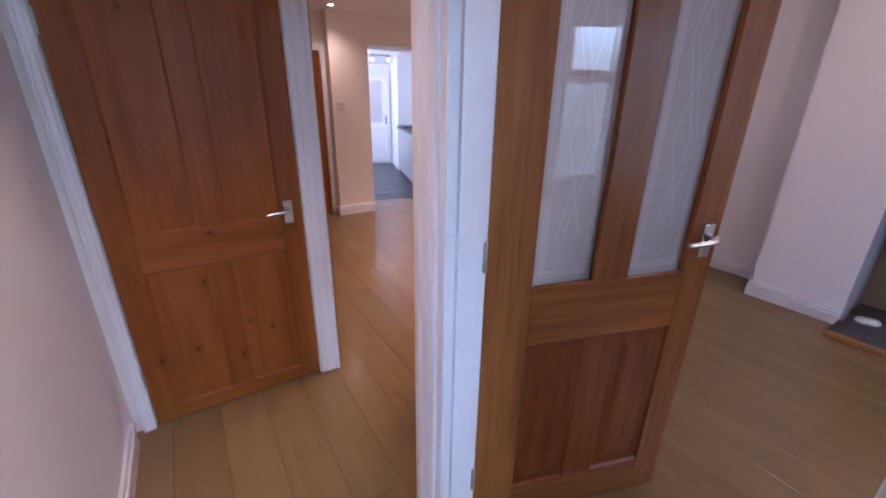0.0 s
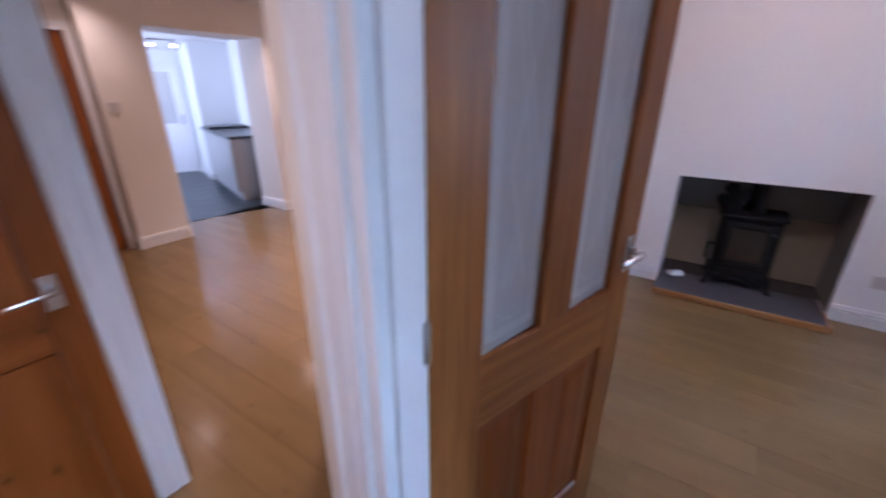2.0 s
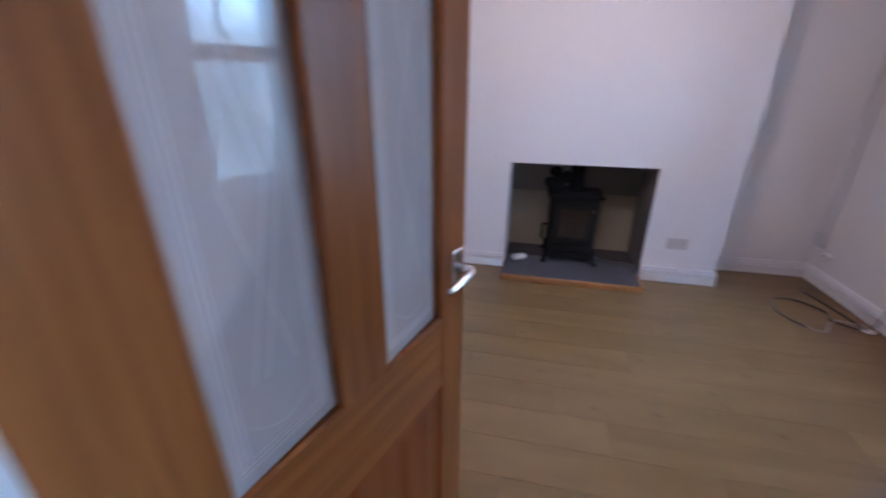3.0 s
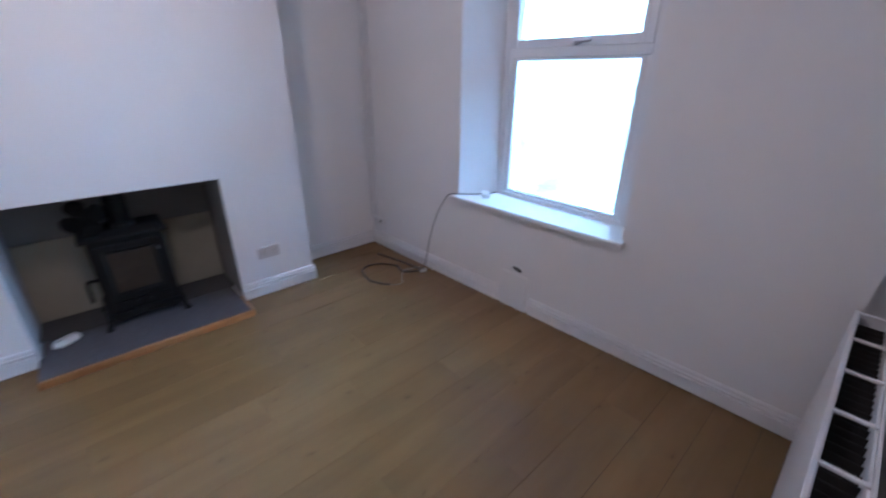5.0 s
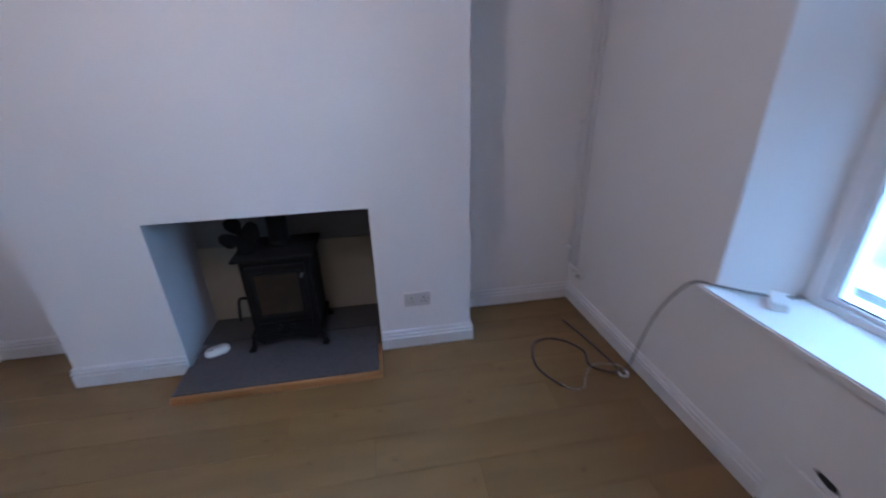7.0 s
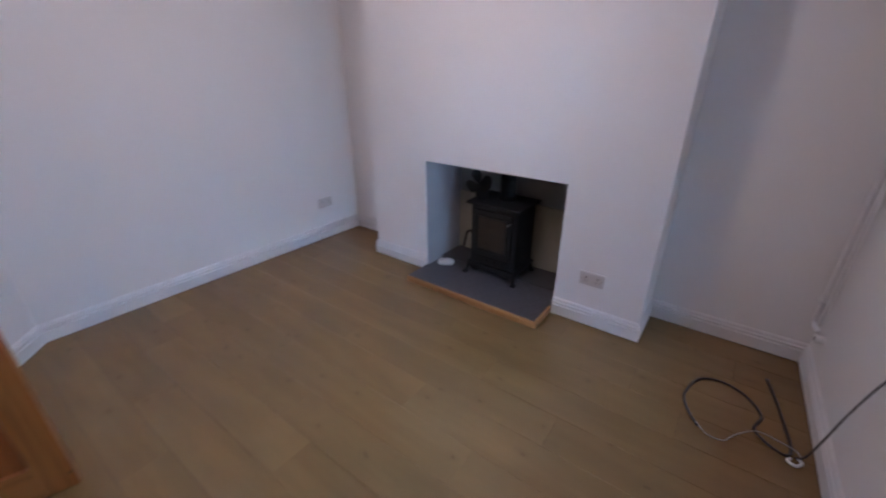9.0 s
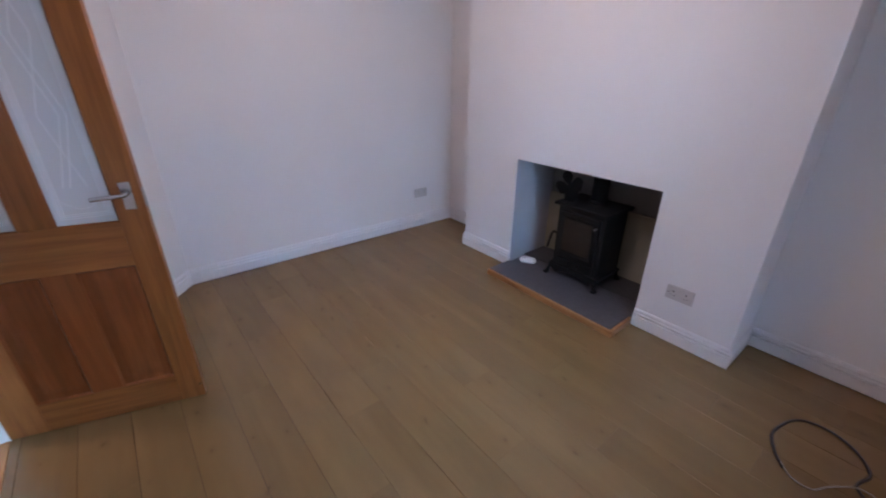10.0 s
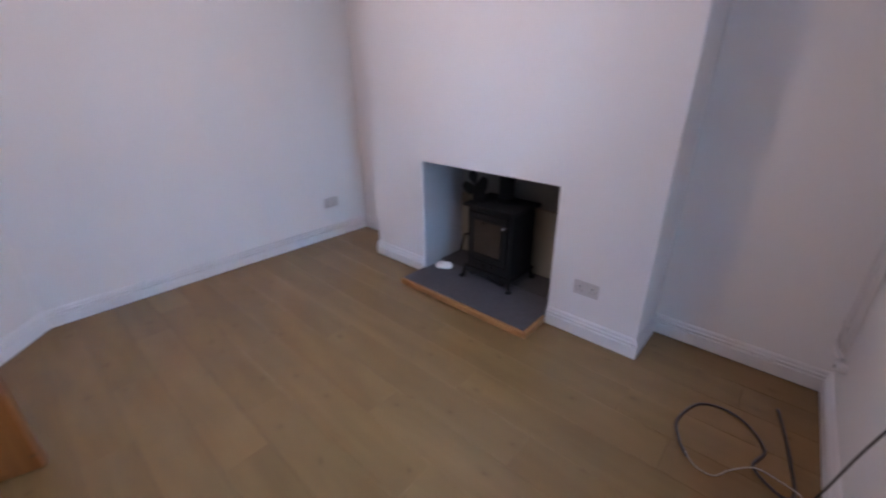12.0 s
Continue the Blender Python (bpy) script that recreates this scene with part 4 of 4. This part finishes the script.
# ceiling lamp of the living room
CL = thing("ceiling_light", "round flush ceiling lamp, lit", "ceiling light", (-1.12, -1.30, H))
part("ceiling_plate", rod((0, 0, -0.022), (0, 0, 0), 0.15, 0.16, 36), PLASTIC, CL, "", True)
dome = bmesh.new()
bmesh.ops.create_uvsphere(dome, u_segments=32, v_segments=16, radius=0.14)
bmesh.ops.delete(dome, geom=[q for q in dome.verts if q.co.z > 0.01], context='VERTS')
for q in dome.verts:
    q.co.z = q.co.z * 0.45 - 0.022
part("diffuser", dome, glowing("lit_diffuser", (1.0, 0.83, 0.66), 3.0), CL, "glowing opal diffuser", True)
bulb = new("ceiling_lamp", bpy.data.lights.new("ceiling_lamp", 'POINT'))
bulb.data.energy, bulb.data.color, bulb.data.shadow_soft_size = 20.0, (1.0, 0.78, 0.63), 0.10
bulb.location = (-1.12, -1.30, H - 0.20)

# ---- dining room and kitchen things ----
# Third and fourth: unseen, added to brighten the dining floor; the lobby's is assumed.
LAMPS = ((-5.48, -0.62, 2.30, 70.0, 120), (-5.62, -2.06, 2.30, 25.0, 120), (-4.0, -0.62, 2.30, 170.0, 120), (-3.3, -1.60, 2.30, 170.0, 120), (-2.05, -3.55, H, 68.0, 84))
first = None
for x, y, z, watts, wide in LAMPS:
    if first is None:
        first = thing("downlight", "round recessed ceiling downlight, lit, some added out of view", "downlight", (x, y, z), 0, "ceiling downlights")
        ringm = bmesh.new()
        rod((0, 0, -0.006), (0, 0, 0.0), 0.040, 0.044, 28, ringm)
        part("trim_ring", ringm, STEEL, first, "", True)
        part("lamp", rod((0, 0, -0.009), (0, 0, -0.0062), 0.026, None, 24), LAMP, first, "glowing lamp face")
    else:
        copy_thing(first, pose(x, y, z))
for x, y, z, watts, wide in LAMPS:
    lamp = new("downlight_lamp", bpy.data.lights.new("downlight_lamp", 'SPOT'))
    lamp.data.energy, lamp.data.color, lamp.data.spot_size, lamp.data.spot_blend, lamp.data.shadow_soft_size = watts, (1.0, 0.80, 0.61), radians(wide), 1.0, 0.04
    lamp.matrix_world = look((x, y, z - 0.02), (x, y, 0))

BD = in_kitchen(thing("door_5", "white upvc back door with a frosted upper pane", "door", kind="structure"))
part("frame", box(3.20, 3.26, -0.393, -0.345, 0, 1.858, 0.004), UPVC, BD)
part("frame", box(3.20, 3.26, 0.365, 0.413, 0, 1.858, 0.004), UPVC, BD)
part("frame", box(3.20, 3.26, -0.345, 0.365, 1.81, 1.858, 0.004), UPVC, BD)
lf = bmesh.new()
box(3.215, 3.255, -0.343, -0.235, 0.02, 1.808, 0.004, lf)
box(3.215, 3.255, 0.255, 0.363, 0.02, 1.808, 0.004, lf)
box(3.216, 3.254, -0.235, 0.255, 0.02, 0.12, 0.003, lf)
box(3.216, 3.254, -0.235, 0.255, 0.78, 0.88, 0.003, lf)
box(3.216, 3.254, -0.235, 0.255, 1.72, 1.808, 0.003, lf)
leaf = part("leaf", lf, UPVC, BD)
part("lower_panel", box(3.225, 3.245, -0.236, 0.256, 0.12, 0.78, 0.002), UPVC, leaf)
part("glass_pane", box(3.232, 3.238, -0.236, 0.256, 0.88, 1.72), glass("frosted_pane", (0.9, 0.95, 0.95), 0.5), leaf).visible_shadow = False
part("handle", box(3.195, 3.212, -0.315, -0.285, 0.86, 1.03, 0.004), STEEL, BD)

KU = in_kitchen(thing("kitchen_unit", "grey kitchen base unit below a dark worktop", "kitchen unit"))
part("body", box(0.47, 2.23, -1.0, -0.425, 0.12, 0.835, 0.003), UNIT, KU)
part("plinth", box(0.49, 2.20, -0.98, -0.46, 0.0, 0.12, 0.003), UNIT, KU)
for i in range(3):
    dr = part("cupboard_door", box(0.475 + i * 0.585, 1.055 + i * 0.585, -0.424, -0.404, 0.13, 0.825, 0.003), UNIT, KU)
    part("handle", rod((0.70 + i * 0.585, -0.39, 0.78), (0.84 + i * 0.585, -0.39, 0.78), 0.005, None, 10), STEEL, dr)
WT = in_kitchen(thing("worktop", "dark kitchen worktop on the grey units", "worktop"))
part("board", box(0.44, 2.25, -1.015, -0.385, 0.836, 0.874, 0.005), WORKTOP, WT)
CO2 = in_kitchen(thing("cooker_hob", "low dark hob edge at the end of the worktop", "hob"))
part("plate", box(1.70, 2.22, -0.98, -0.42, 0.8745, 0.905, 0.004), WORKTOP, CO2)

TL = in_kitchen(thing("ceiling_spot_bar", "chrome ceiling bar with three lit spotlights", "ceiling light"))
part("bar", tube([(2.30, 0.38, 2.135), (2.30, 0.12, 2.135), (2.30, -0.30, 2.135)], 0.010, 4, 10), STEEL, TL, "", True)
part("ceiling_rose", rod((2.30, 0.05, 2.135), (2.30, 0.05, 2.155), 0.05, None, 20), STEEL, TL, "", True)
for y in (0.33, 0.03, -0.26):
    sp = part("spot_head", rod((2.30, y, 2.12), (2.26, y, 2.055), 0.018, 0.030, 16), STEEL, TL, "", True)
    part("bulb", rod((2.2598, y, 2.0547), (2.2574, y, 2.051), 0.024, None, 16), BULB, sp, "glowing bulb")

# ---- outside ----
tagged(part("ground", box(-60, 60, -60, 60, -0.20, -0.16), GROUND), "pale paving outside the house", "ground", "", "structure")
OUT, n, l, p = material("overcast_distance", 0.9)
v = coords(n, l, (1, 0.6, 0.9))
fog = noise_node(n, l, v, 2.2, 4, 0.6, 0.6)
near = ramp(n, l, fog, ((0.38, (0.10, 0.20, 0.18)), (0.46, (0.22, 0.34, 0.34)), (0.60, (0.62, 0.88, 1.0))))
sp = n.new("ShaderNodeSeparateXYZ")
l.new(v, sp.inputs[0])
up = n.new("ShaderNodeMapRange")
up.interpolation_type = 'SMOOTHSTEP'
up.inputs["From Min"].default_value, up.inputs["From Max"].default_value = 1.5, 2.3
l.new(sp.outputs["Z"], up.inputs["Value"])
l.new(mixed(n, l, up.outputs[0], near, (0.45, 0.75, 1.0)), p.inputs["Emission Color"])
south = n.new("ShaderNodeMapRange")  # raised towards the unseen south, added to brighten the alcove and reveal
south.inputs["From Min"].default_value, south.inputs["From Max"].default_value = 1.2, -4.8
south.inputs["To Min"].default_value, south.inputs["To Max"].default_value = 0.55, 1.9
l.new(sp.outputs["Y"], south.inputs["Value"])
glow = n.new("ShaderNodeMath")
glow.operation = 'MULTIPLY'
l.new(scaled(n, l, up.outputs[0], STREET_GLOW, SKY_GLOW), glow.inputs[0])
l.new(south.outputs[0], glow.inputs[1])
l.new(glow.outputs[0], p.inputs["Emission Strength"])
tagged(part("backdrop", box(3.2, 3.25, -9, 6, -0.16, 6.5), OUT), "pale blurred daylight beyond the window", "backdrop", "", "structure")

# ---- floors ----
FL = thing("floor", "oak effect laminate plank floor", "floor", kind="structure")
part("underlay", box(-6.38, 0.97, -4.05, 1.32, -0.06, -0.0078), DARK, FL)
PW, PLEN = 0.193, 1.285
plank_meshes = {}


def plank_mesh(length, wide=PW):
    key = (round(length, 3), round(wide, 3))
    if key not in plank_meshes:
        c, g, e = 0.0005, 0.0006, 0.0002
        x1, y1 = length - e, wide - g
        ring = [(e, g), (x1, g), (x1, y1), (e, y1)]
        top = [(e + c * 0.5, g + c), (x1 - c * 0.5, g + c), (x1 - c * 0.5, y1 - c), (e + c * 0.5, y1 - c)]
        vs = [(a, b, -0.008) for a, b in ring] + [(a, b, -0.0006) for a, b in ring] + [(a, b, 0.0) for a, b in top]
        fs = [(8, 9, 10, 11), (3, 2, 1, 0)] + [(i, (i + 1) % 4, 4 + (i + 1) % 4, 4 + i) for i in range(4)] + [(4 + i, 4 + (i + 1) % 4, 8 + (i + 1) % 4, 8 + i) for i in range(4)]
        me = bpy.data.meshes.new("plank")
        me.from_pydata(vs, [], fs)
        me.materials.append(LAMINATE)
        plank_meshes[key] = me
    return plank_meshes[key]


def lay(y, x0, x1, shift, wide=PW):
    x = x0 - shift
    while x < x1 - 0.02:
        a, b = max(x, x0), min(x + PLEN, x1)
        if b - a > 0.05:
            ob = new("plank", plank_mesh(b - a, wide))
            ob.parent = FL
            ob.location = (a, y, 0)
        x += PLEN


stagger = (0.0, 0.45, 0.86, 0.22, 0.65, 1.05)
for k in range(-1, 21):
    y = -2.735 + k * PW
    x1 = 0.93 if y < 0.2 else (-2.9)
    lay(y, -6.37, x1, stagger[k % 6])
lay(-3.083, -6.37, 0.60, 0.35, 0.155)
for k in range(5):
    lay(-3.276 - PW * k, -6.37, 0.60, stagger[(k + 2) % 6])

KF = in_kitchen(thing("floor_kitchen", "dark slate tile kitchen floor", "floor", kind="structure"))
part("grout_bed", box(-0.7, 3.4, -1.1, 1.5, -0.05, -0.006), plain("grey_grout", (0.16, 0.17, 0.18), 0.8, 0, 0.1, 30, 0.1), KF)
tm = bmesh.new()
box(0.003, 0.327, 0.003, 0.327, -0.006, 0.0, 0.0015, tm, 1)
tile = mesh_of("tile", tm)
tile.materials.append(TILE)
for i in range(11):
    for j in range(8):
        ob = new("tile", tile)
        ob.parent = KF
        ob.location = (-0.12 + i * 0.33, -1.1 + j * 0.33, 0)
